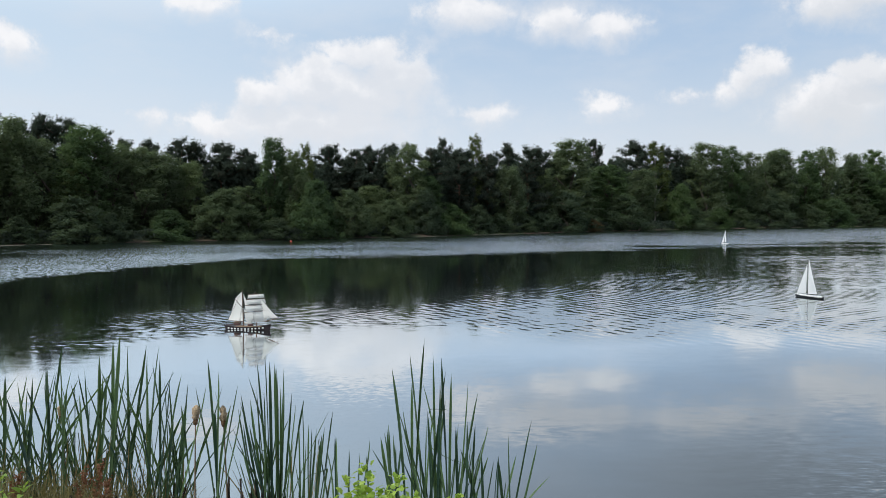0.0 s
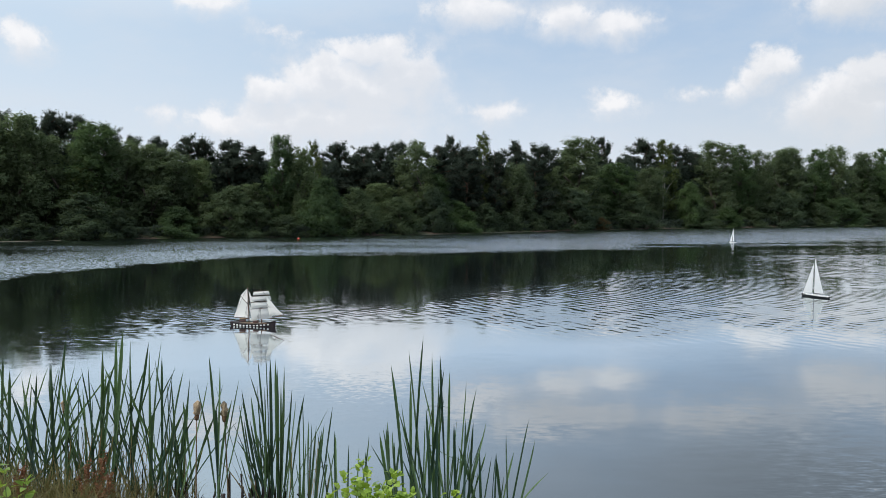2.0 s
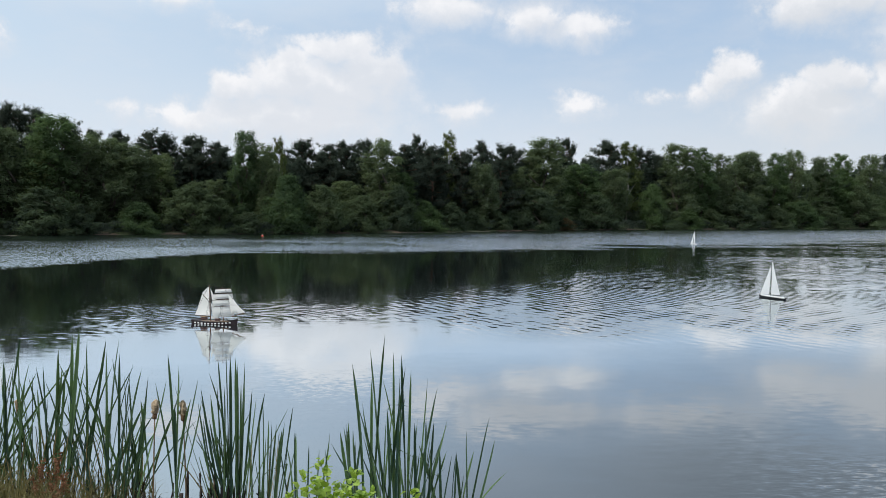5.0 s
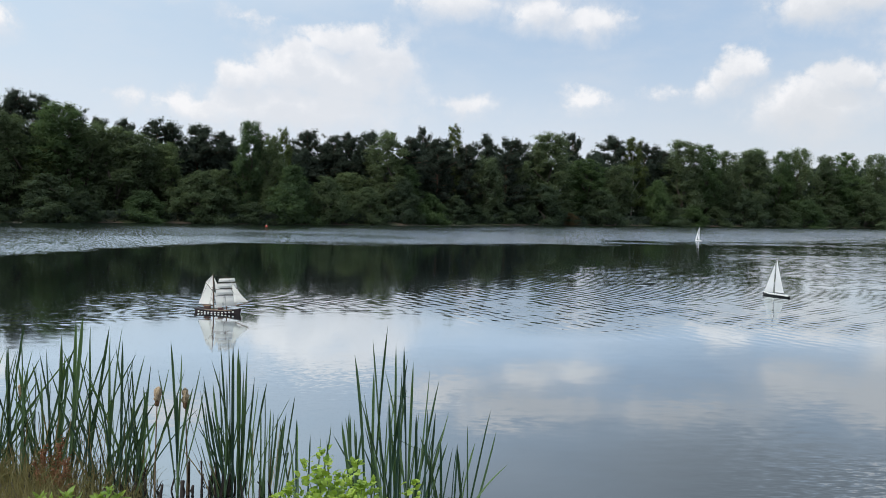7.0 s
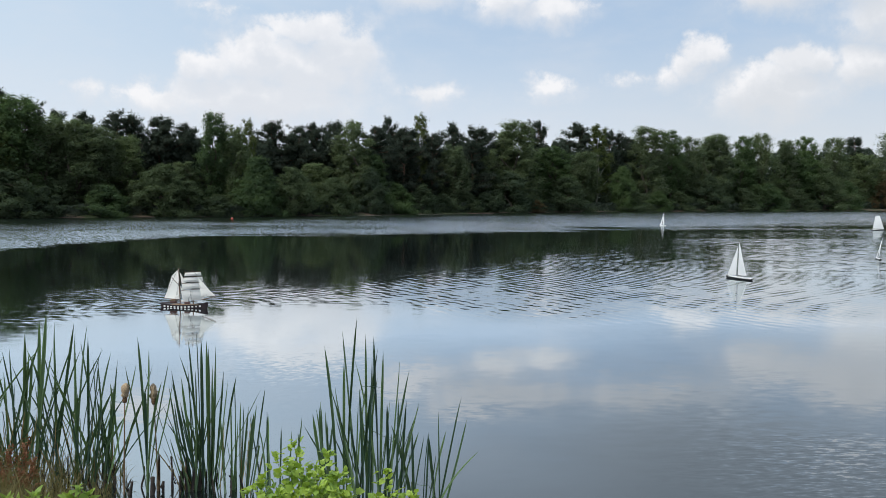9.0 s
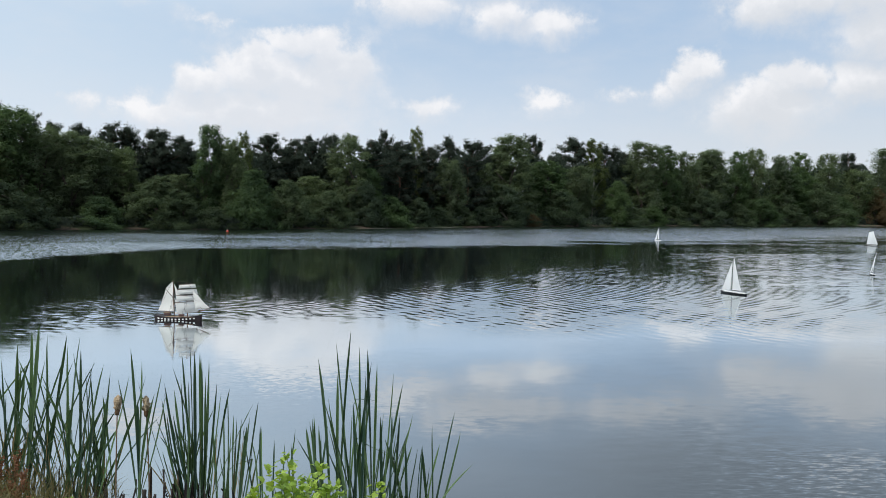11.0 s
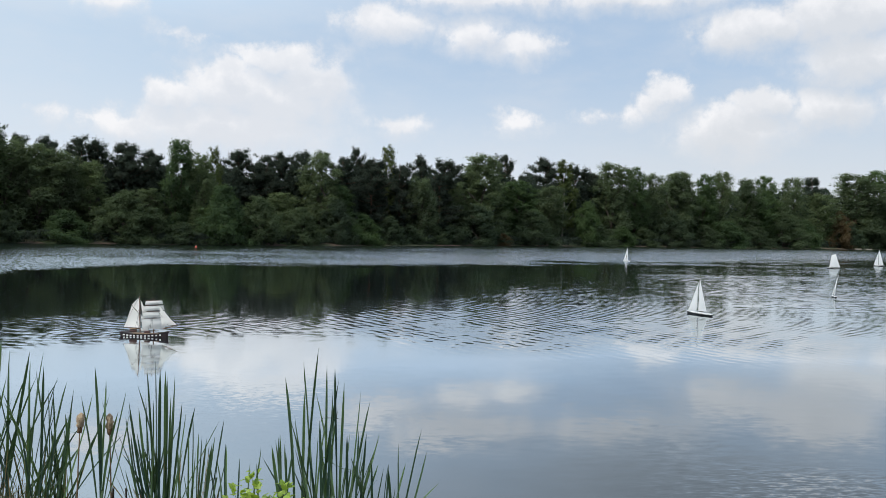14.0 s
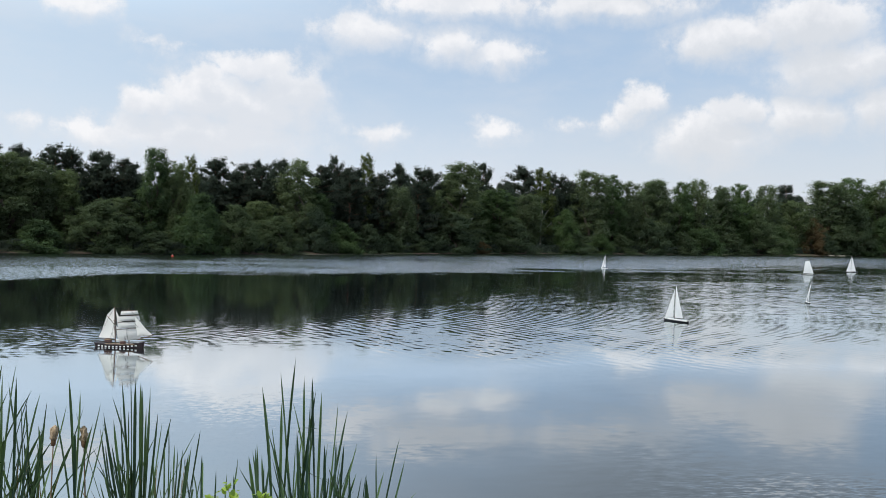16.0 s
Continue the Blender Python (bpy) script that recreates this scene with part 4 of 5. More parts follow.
def add_seed_head(root, x, y, low, high, foot_x, seed, tilt=0.0):
    """Last year's stalk with its bursting seed head."""
    rng = random.Random(seed)
    o = root.location
    bm = bmesh.new()
    pts = leaf_path((foot_x, y, -0.08), (x, y, low), 0.4, 8)
    tube(bm, [p - o for p in pts], [0.007 - 0.003 * k / 8 for k in range(9)], 7)
    part("stalk", bm, STEM_BROWN, root, "dry brown stalk")
    tall = high - low
    bm = bmesh.new()
    lathe(bm, Vector((x, y, low)) - o, (tilt, 0, 0), [(-0.004, 0.006), (0, 0.014), (tall * 0.12, 0.016), (tall * 0.3, 0.018), (tall * 0.42, 0.014)], 14, 0.2, rng)
    head = part("seed_head", bm, FLUFF_BROWN, root, "brown seed head bursting into fluff")
    bm = bmesh.new()
    lathe(bm, Vector((x, y, low)) - o, (tilt, 0, 0), [(tall * 0.24, 0.012), (tall * 0.31, 0.020), (tall * 0.42, 0.024), (tall * 0.52, 0.0235), (tall * 0.63, 0.0265),
                                                      (tall * 0.74, 0.023), (tall * 0.84, 0.024), (tall * 0.93, 0.019), (tall, 0.013), (tall * 1.07, 0.004)], 18, 0.38, rng)
    part("fluff", bm, FLUFF_TAN, head, "pale tan seed fluff")


make_cattails("dense thicket of tall green cattail leaves on the bank", REEDS_THICKET, 5.9, 61, (0.017, 0.030), (84, -2.9, -1.98, 0.3, 1.06), 0.25, 0.22, litter=(120, -2.9, -1.92), plants=6, stray=0.13)
outer = make_cattails("tall green cattail thicket with a pale seed head", REEDS_OUTER, 5.9, 62, (0.017, 0.030), (80, -3.8, -2.85, 0.3, 1.06), 0.25, 0.24, litter=(100, -3.8, -2.85), plants=5, stray=0.13)
add_seed_head(outer, -2.99, 6.05, 0.62, 0.73, -2.95, 3)
single = make_cattails("slim cattail plant with two bursting tan seed heads", REEDS_SINGLE, 5.7, 63, (0.015, 0.023), (), 0.02, collar=0.2)
bm = bmesh.new()
tube(bm, [Vector((-1.676 + 0.002 * k, 5.7, -0.1 + 0.07 * k)) - single.location for k in range(6)], [0.011, 0.011, 0.010, 0.010, 0.009, 0.007], 9)
part("sheath", bm, REED_GREEN, single)
add_seed_head(single, -1.815, 5.66, 0.685, 0.82, -1.83, 1, 0.06)
add_seed_head(single, -1.625, 5.72, 0.655, 0.80, -1.60, 2, -0.03)
make_cattails("dense tuft of green cattail leaves in the water", REEDS_MIDDLE, 5.75, 64, (0.014, 0.024), (28, -1.34, -1.19, 0.35, 1.0), 0.10, 0.15, litter=(22, -1.40, -1.14), fans=3)
make_cattails("small tuft of short cattail leaves in the water", REEDS_SMALL, 5.7, 65, (0.013, 0.022), (10, -1.06, -0.92, 0.3, 0.65), 0.1, litter=(8, -1.06, -0.9), fans=2)
make_cattails("few short separate cattail leaves in the water", REEDS_SPARSE, 5.6, 66, (0.016, 0.025), (), 0.1)
east = make_cattails("tall spreading tuft of broad cattail leaves", REEDS_EAST, 5.55, 67, (0.017, 0.027), (20, -0.16, 0.10, 0.35, 0.95), 0.14, 0.18, fans=4, plants=4, stray=0.03)
make_cattails("loose outward-leaning cattail leaves at the open water", REEDS_EDGE, 5.45, 68, (0.017, 0.027), (8, 0.10, 0.42, 0.25, 0.6), 0.1, plants=3, stray=0.03)
o = east.location
fold = [Vector(p) - o for p in ((-0.10, 5.5, 0.80), (-0.09, 5.5, 0.835), (-0.05, 5.49, 0.838), (0.0, 5.48, 0.838), (0.05, 5.47, 0.832))]
part("bent_leaf", blade_bmesh([p + Vector((0, 0, 0.0)) for p in fold], 0.022, 1.2), REED_GREEN, east, "leaf snapped over to the level")


def make_stub(x, y, low, high, girth, seed, lean=0.0):
    rng = random.Random(seed)
    root = thing("reed_stub", "dark rotten reed stub standing in the water", "reed stub", "dead stubs in the water")
    root.location = (x, y, 0)
    bm = bmesh.new()
    pts = [Vector((lean * k / 6 + rng.uniform(-0.004, 0.004), rng.uniform(-0.004, 0.004), -0.12 + (high + 0.12) * k / 6)) for k in range(7)]
    tube(bm, pts, [girth * rng.uniform(0.7, 1.2) * (1 - 0.35 * k / 6) for k in range(7)], 8)
    stem = part("stem", bm, STUB_DARK, root)
    for k in range(2):
        a = rng.uniform(0, 6.28)
        p = pts[2 + 2 * k]
        q = p + Vector((math.cos(a) * 0.025, math.sin(a) * 0.02, 0.035))
        part("sheath", blade_bmesh(leaf_path(p, q, 0.8, 4), 0.012, a), STUB_DARK, root)
    return root


for k, (x, y, high, girth, lean) in enumerate([
        (-1.55, 5.9, 0.20, 0.008, 0.0), (-1.51, 5.75, 0.15, 0.011, 0.01), (-1.46, 5.8, 0.19, 0.012, 0.02), (-1.43, 5.7, 0.12, 0.009, -0.01),
        (-1.36, 5.8, 0.15, 0.014, 0.0), (-1.08, 5.8, 0.14, 0.013, 0.0), (-1.80, 5.65, 0.10, 0.012, 0.03), (-1.93, 5.75, 0.10, 0.014, 0.0),
        (-1.62, 5.65, 0.13, 0.017, 0.0), (-1.57, 5.7, 0.08, 0.012, 0.01), (-1.77, 5.8, 0.16, 0.006, 0.05)]):
    make_stub(x, y, 0, high, girth * 1.35, 70 + k, lean)
for x, high, lean, seed in ((-1.605, 0.34, 0.01, 91), (-1.40, 0.30, 0.0, 92)):
    root = thing("dry_reed_stalk", "dry brown broken reed stalk in the water", "reed stalk", "dead stubs in the water")
    root.location = (x, 5.72, 0)
    part("sheath", blade_bmesh(leaf_path((0, 0, -0.1), (lean, 0, high), 0.2, 7), 0.035, 0.3, sharp=0.2), STEM_BROWN, root)
    bm = bmesh.new()
    tube(bm, [Vector((lean * k / 4 + 0.004, 0.01, -0.1 + (high * 0.8 + 0.1) * k / 4)) for k in range(5)], [0.010, 0.009, 0.008, 0.006, 0.003], 7)
    part("stem", bm, STUB_DARK, root)


def leaf_shape(kind):
    """One leaf in its own mesh: lobed and toothed, or lance-shaped, folded along the midrib."""
    if kind == "lobed":
        outline = [(0.0, 0.0), (0.22, -0.10), (0.44, 0.04), (0.40, 0.18), (0.44, 0.28), (0.56, 0.42), (0.44, 0.54), (0.34, 0.58), (0.30, 0.74), (0.15, 0.88), (0.0, 1.0)]
    else:
        outline = [(0.0, 0.0), (0.16, 0.06), (0.25, 0.20), (0.24, 0.36), (0.20, 0.52), (0.13, 0.72), (0.06, 0.88), (0.0, 1.0)]
    bm = bmesh.new()
    rib = [bm.verts.new((0, y, 0.05 * math.sin(3.1 * y) - 0.16 * y * y)) for _, y in outline]
    for sign in (-1, 1):
        edge = [rib[0]] + [bm.verts.new((sign * x, y, 0.30 * abs(x) - 0.16 * y * y)) for x, y in outline[1:-1]] + [rib[-1]]
        for i in range(len(outline) - 1):
            corners = [rib[i], rib[i + 1], edge[i + 1], edge[i]]
            corners = [v for j, v in enumerate(corners) if v not in corners[:j]]
            if len(corners) > 2:
                bm.faces.new(corners if sign > 0 else corners[::-1])
    data = bpy.data.meshes.new("leaf")
    bmesh.ops.recalc_face_normals(bm, faces=bm.faces[:])
    bm.to_mesh(data)
    bm.free()
    data.polygons.foreach_set("use_smooth", [True] * len(data.polygons))
    return data


LOBED, LANCE = leaf_shape("lobed"), leaf_shape("lance")
LOBED.materials.append(BRAMBLE_GREEN)
LANCE.materials.append(NETTLE_GREEN)


def make_leafy(name, label, category, x, y, tops, shape, leaf_size, seed, per=11, spread_out=0.10):
    """Stems rising from the bank to the given tops (dx, dy, height), each set with leaves."""
    rng = random.Random(seed)
    root = thing(name, label, category, "leafy plants on the bank")
    root.location = (x, y, bank(x, y))
    for dx, dy, top in tops:
        foot = Vector((dx * 0.6, dy * 0.6, -0.03))
        tip = Vector((dx, dy, top - root.location.z))
        pts = leaf_path(foot, tip, 0.3, 6)
        bm = bmesh.new()
        tube(bm, pts, [0.005 - 0.0035 * k / 6 for k in range(7)], 6)
        stem = part("stem", bm, TWIG_GREEN, root)
        for k in range(per):
            u = 0.22 + 0.78 * (k + 0.5) / per
            i = min(5, int(u * 6))
            p = pts[i].lerp(pts[i + 1], u * 6 - i)
            a = k * 2.4 + rng.uniform(-0.5, 0.5)
            size = leaf_size * rng.uniform(0.65, 1.2) * (1.1 - 0.55 * u)
            reach = spread_out * rng.uniform(0.1, 0.9) * (1.15 - 0.75 * u)
            leaf = new("leaf", shape)
            leaf.parent = root
            leaf.matrix_basis = Matrix.LocRotScale(p + Vector((math.cos(a) * reach, math.sin(a) * reach, rng.uniform(-0.01, 0.03))),
                                                   Euler((rng.uniform(-0.9, 0.9) + 0.5 * u, rng.uniform(-0.7, 0.7), a - math.pi / 2)), (size, size, size))
        for k in range(6):
            a = k * 1.3 + rng.uniform(-0.4, 0.4)
            size = leaf_size * rng.uniform(0.3, 0.55)
            leaf = new("leaf", shape)
            leaf.parent = root
            leaf.matrix_basis = Matrix.LocRotScale(tip + Vector((math.cos(a) * 0.006, math.sin(a) * 0.006, -0.012 * (k % 3))),
                                                   Euler((rng.uniform(0.5, 1.25), rng.uniform(-0.5, 0.5), a - math.pi / 2)), (size * 0.8, size, size))
    return root


make_leafy("bramble_bush", "bright yellow-green bramble with lobed leaves on the bank", "bramble", -0.22, 4.5, [
    (-0.43, 0.0, 0.49), (-0.35, 0.05, 0.64), (-0.24, 0.0, 0.74), (-0.15, -0.05, 0.57), (-0.04, 0.0, 0.68), (0.06, 0.05, 0.54), (-0.31, -0.12, 0.50),
    (-0.20, -0.15, 0.50), (-0.08, -0.12, 0.52), (0.05, -0.12, 0.48), (-0.40, -0.1, 0.42), (-0.12, 0.08, 0.58), (-0.28, 0.08, 0.55), (0.0, -0.05, 0.56)],
    LOBED, 0.070, 81, 52, 0.15)
make_leafy("bramble_bush", "small bright bramble sprays with lobed leaves", "bramble", 0.17, 4.5, [
    (-0.09, 0.0, 0.57), (-0.02, -0.05, 0.46), (0.09, 0.0, 0.42), (-0.14, -0.1, 0.45), (0.16, -0.1, 0.36)], LOBED, 0.066, 82, 32, 0.11)
make_leafy("bramble_bush", "low bramble sprig beside the reeds", "bramble", -0.70, 4.5, [(-0.03, 0.0, 0.46), (0.05, 0.02, 0.54), (0.02, -0.1, 0.40)], LOBED, 0.075, 83, 22, 0.09)
make_leafy("nettle_plant", "leafy light-green nettle on the bank", "nettle", -2.68, 4.75, [
    (-0.05, 0.0, 0.60), (0.06, 0.05, 0.52), (-0.16, 0.02, 0.78), (-0.24, -0.05, 0.66), (-0.12, -0.12, 0.54)],
    LANCE, 0.10, 84, 14, 0.05)
for x, top, seed in ((-2.25, 0.32, 85), (-2.08, 0.34, 86), (-1.82, 0.38, 87)):
    make_leafy("nettle_plant", "low young nettle shoots among dry grass", "nettle", x, 4.8, [(0.0, 0.0, top), (0.05, 0.03, top - 0.05), (-0.05, -0.03, top - 0.04)],
               LANCE, 0.115, seed, 12, 0.03)


def make_sorrel(x, y, top, seed):
    rng = random.Random(seed)
    root = thing("sorrel_plant", "reddish-brown seeding sorrel among the reeds", "sorrel", "sorrels on the bank")
    root.location = (x, y, bank(x, y))
    tall = top - root.location.z
    bm = bmesh.new()
    tube(bm, [Vector((0.05 * (k / 5) ** 2, 0, tall * k / 5 - 0.02)) for k in range(6)], [0.005 - 0.0006 * k for k in range(6)], 6)
    part("stem", bm, STEM_BROWN, root)
    gen = np.random.default_rng(seed)
    for k in range(9):
        u = 0.35 + 0.65 * k / 8
        a = k * 2.4
        reach = 0.085 * (1.2 - u)
        m = 46
        s = gen.random(m)
        c = np.stack([0.05 * u * u + np.cos(a) * reach * s + gen.normal(size=m) * 0.009, np.sin(a) * reach * s + gen.normal(size=m) * 0.009,
                      u * tall - 0.05 + 0.075 * s + gen.normal(size=m) * 0.008], -1)
        sprays("seed_spike", c, gen.normal(size=(m, 3)), 0.015 * gen.uniform(0.6, 1.3, m), 0.014 * gen.uniform(0.6, 1.2, m), SORREL_RED, root, gen)


make_sorrel(-2.47, 5.45, 0.47, 5)
make_sorrel(-2.58, 5.45, 0.42, 6)
make_sorrel(-2.40, 5.4, 0.36, 8)
make_sorrel(-3.02, 5.4, 0.40, 7)


def make_grass():
    rng = np.random.default_rng(77)
    count = 6200
    verts, faces = [], []
    for _ in range(count):
        x, y = rng.uniform(-4.2, -1.72), rng.uniform(4.2, 6.0)
        base = bank(x, y)
        if base < 0.0 and (x > -1.9 or y < 5.3):
            continue
        base = max(base, -0.02)
        tall = rng.uniform(0.12, 0.46) * (1.0 if x < -2.1 else 0.75)
        lean = rng.normal(size=2) * 0.13
        w = rng.uniform(0.003, 0.008)
        a = rng.uniform(0, math.pi)
        side = np.array([math.cos(a), math.sin(a), 0]) * w / 2
        start = len(verts)
        for u in (0.0, 0.4, 0.75, 1.0):
            p = np.array([x + lean[0] * u * u, y + lean[1] * u * u, base - 0.02 + tall * (u - 0.25 * u * u)])
            verts += [p - side * (1 - 0.9 * u), p + side * (1 - 0.9 * u)]
        faces += [(start + 2 * k, start + 2 * k + 1, start + 2 * k + 3, start + 2 * k + 2) for k in range(3)]
    ob = mesh_object("bank_grass", verts, faces, GRASS_MIX)
    tagged(ob, "tangled dry and green grass on the bank", "grass", kind="stuff")


make_grass()


# ---- model boats on the lake ----
SAIL_CLOTH = foliage("sail_cloth", (0.86, 0.84, 0.80), (0.92, 0.90, 0.86), 0.22, 0.8, 0.1, (1, 1, 1))
SAIL_WHITE = foliage("white_sail", (0.80, 0.80, 0.80), (0.86, 0.86, 0.86), 0.25, 0.6, 0.2, (1, 1, 1))
HULL_MAROON = plain("maroon_paint", (0.018, 0.007, 0.009), 0.6, 0.2, 60.0)
HULL_BLACK = plain("black_paint", (0.018, 0.018, 0.02), 0.3, 0.2, 60.0)
PAINT_WHITE = plain("white_paint", (0.80, 0.79, 0.76), 0.4, 0.05, 60.0)
SPAR_BROWN = plain("varnished_spar", (0.13, 0.07, 0.04), 0.4, 0.25, 80.0)
DECK_WOOD = plain("deck_wood", (0.30, 0.19, 0.11), 0.6, 0.2, 90.0)
CABIN_RED = plain("cabin_red", (0.085, 0.040, 0.035), 0.6, 0.2, 60.0)
ROPE_DARK = plain("rigging", (0.05, 0.04, 0.035), 0.8, 0.2, 60.0)
BUOY_RED = plain("buoy_red", (0.60, 0.08, 0.04), 0.4, 0.1, 20.0)
SAND_PALE = plain("pale_sand", (0.22, 0.20, 0.16), 0.95, 0.25, 3.0)


def hull_bmesh(length, beam, low, sheer, fullness, rows=14, cols=7, level=(0.0, 1.0), stern=0.6):
    """A hull between two levels of its side (0 keel, 1 rail), bow at +x."""
    bm = bmesh.new()
    for side in (-1, 1):
        grid = []
        for i in range(rows + 1):
            u = i / rows
            x = (u - 0.5) * length
            b = beam / 2 * min(1.0, (1 - u ** fullness) * 1.0) * (stern + (1 - stern) * math.sin(math.pi / 2 * min(1, u * 2.2)))
            top = sheer(u)
            line = []
            for j in range(cols + 1):
                v = level[0] + (level[1] - level[0]) * j / cols
                line.append(bm.verts.new((x + 0.06 * length * (v - 0.5) * (u - 0.35), side * max(0.002, b) * v ** 0.45, low + (top - low) * v)))
            grid.append(line)
        for i in range(rows):
            for j in range(cols):
                bm.faces.new((grid[i][j], grid[i + 1][j], grid[i + 1][j + 1], grid[i][j + 1]))
        if side < 0:
            first = grid
    for j in range(cols):
        bm.faces.new((first[0][j], first[0][j + 1], grid[0][j + 1], grid[0][j]))
        bm.faces.new((first[-1][j], first[-1][j + 1], grid[-1][j + 1], grid[-1][j]))
    for i in range(rows):
        bm.faces.new((first[i][-1], first[i + 1][-1], grid[i + 1][-1], grid[i][-1]))
    return bm


def box_bmesh(size, centre, bevel=0.006):
    bm = bmesh.new()
    bmesh.ops.create_cube(bm, size=1.0, matrix=Matrix.Translation(centre) @ Matrix.Diagonal((*size, 1)))
    bmesh.ops.bevel(bm, geom=bm.edges[:], offset=bevel, segments=1, affect="EDGES")
    return bm


def spar(name, a, b, r, mat, parent, label="", thin=0.6):
    bm = bmesh.new()
    a, b = Vector(a), Vector(b)
    tube(bm, [a, a.lerp(b, 0.5), b], [r, r * 0.9, r * thin], 8)
    return part(name, bm, mat, parent, label)


def sail_bmesh(corners, belly, steps=8, hollow=0.04, thick=0.0015):
    """A sail of three or four corners, bellied along its normal, with a hem's thickness."""
    c = [Vector(p) for p in corners]
    if len(c) == 3:
        c.append(c[2].copy())
    normal = (c[2] - c[0]).cross(c[1] - c[0]).normalized()
    bm = bmesh.new()
    layers = []
    for off in (0, thick):
        grid = []
        for i in range(steps + 1):
            u = i / steps
            row = []
            for j in range(steps + 1):
                v = j / steps
                p = (1 - v) * ((1 - u) * c[0] + u * c[1]) + v * ((1 - u) * c[3] + u * c[2])
                row.append(bm.verts.new(p + normal * (belly * math.sin(math.pi * u) * math.sin(math.pi * v * 0.9) + off)))
            grid.append(row)
        layers.append(grid)
        for i in range(steps):
            for j in range(steps):
                bm.faces.new((grid[i][j], grid[i + 1][j], grid[i + 1][j + 1], grid[i][j + 1]))
    bmesh.ops.remove_doubles(bm, verts=bm.verts[:], dist=0.0004)
    return bm


def make_brig():
    root = thing("model_brigantine", "model brigantine with cream sails and a white-chequered dark hull", "model ship")
    root.matrix_basis = pose(*BRIG_PLACE, 0, 0, -1.5, BRIG_TURN)

    def sheer(u):
        return 0.048 + 0.044 * (2 * u - 1) ** 2 + 0.012 * u

    hull = part("hull", hull_bmesh(0.94, 0.21, -0.07, sheer, 2.5, 18, 9, stern=0.75), HULL_MAROON, root, "dark maroon hull")
    # rails and the chequered strake
    for side in (-1, 1):
        bm = bmesh.new()
        pts = []
        for i in range(17):
            u = i / 16
            b = 0.105 * min(1.0, 1 - u ** 2.5) * (0.75 + 0.25 * math.sin(math.pi / 2 * min(1, u * 2.2)))
            pts.append(((u - 0.5) * 0.94 + 0.03 * 0.94 * (u - 0.35), side * (b + 0.002), sheer(u) + 0.003))
        tube(bm, pts, [0.006] * 17, 6)
        part("rail", bm, HULL_BLACK, hull, "near-black rail")
        for k in range(11):
            u = 0.09 + 0.075 * k
            b = 0.105 * min(1.0, 1 - u ** 2.5) * (0.75 + 0.25 * math.sin(math.pi / 2 * min(1, u * 2.2)))
            v = 0.72
            x = (u - 0.5) * 0.94 + 0.06 * 0.94 * (v - 0.5) * (u - 0.35)
            z = -0.07 + (sheer(u) + 0.07) * v
            part("gun_port", box_bmesh((0.038, 0.008, 0.026), (x, side * (b * v ** 0.45 + 0.002), z), 0.002), PAINT_WHITE, hull, "white port square", False)
    part("deck", box_bmesh((0.70, 0.15, 0.006), (-0.04, 0, 0.064), 0.002), DECK_WOOD, root)
    cabin = part("deckhouse", box_bmesh((0.13, 0.07, 0.04), (-0.24, 0, 0.108)), CABIN_RED, root, "red-brown deckhouse")
    part("roof", box_bmesh((0.145, 0.082, 0.008), (-0.24, 0, 0.146), 0.003), DECK_WOOD, cabin)
    part("hatch", box_bmesh((0.10, 0.06, 0.045), (0.05, 0, 0.088)), CABIN_RED, root)
    part("ship_boat", hull_bmesh(0.15, 0.05, 0.105, lambda u: 0.14 + 0.01 * (2 * u - 1) ** 2, 2.5, 8, 4), PAINT_WHITE, root, "small white boat on deck")
    main, fore = -0.100, 0.175
    spar("mainmast", (main, 0, 0.05), (main - 0.01, 0, 0.765), 0.011, SPAR_BROWN, root)
    spar("foremast", (fore, 0, 0.05), (fore - 0.006, 0, 0.735), 0.011, SPAR_BROWN, root)
    spar("bowsprit", (0.36, 0, 0.15), (0.66, 0, 0.235), 0.009, SPAR_BROWN, root)
    spar("boom", (main, 0, 0.15), (main - 0.35, 0.02, 0.165), 0.006, SPAR_BROWN, root)
    spar("gaff", (main, 0, 0.41), (main - 0.19, 0.025, 0.60), 0.006, SPAR_BROWN, root)
    part("mainsail", sail_bmesh([(main - 0.008, 0, 0.165), (main - 0.008, 0, 0.41), (main - 0.18, 0.025, 0.59), (main - 0.345, 0.02, 0.175)], 0.025), SAIL_CLOTH, root, "cream gaff sail")
    part("gaff_topsail", sail_bmesh([(main - 0.008, 0, 0.43), (main - 0.010, 0, 0.75), (main - 0.185, 0.025, 0.605)], 0.015), SAIL_CLOTH, root)
    part("staysail", sail_bmesh([(main + 0.012, 0.0, 0.70), (main + 0.17, 0.01, 0.40), (main + 0.05, 0.02, 0.33)], 0.014), SAIL_CLOTH, root)
    part("staysail", sail_bmesh([(main + 0.012, 0.0, 0.42), (main + 0.22, 0.01, 0.15), (main + 0.04, 0.02, 0.16)], 0.014), SAIL_CLOTH, root)
    # yards braced round; square sails bellied forward
    brace = radians(-38)
    run = Vector((math.cos(brace), -math.sin(brace), 0))
    spans = [(0.690, 0.145), (0.595, 0.172), (0.480, 0.198), (0.350, 0.222)]
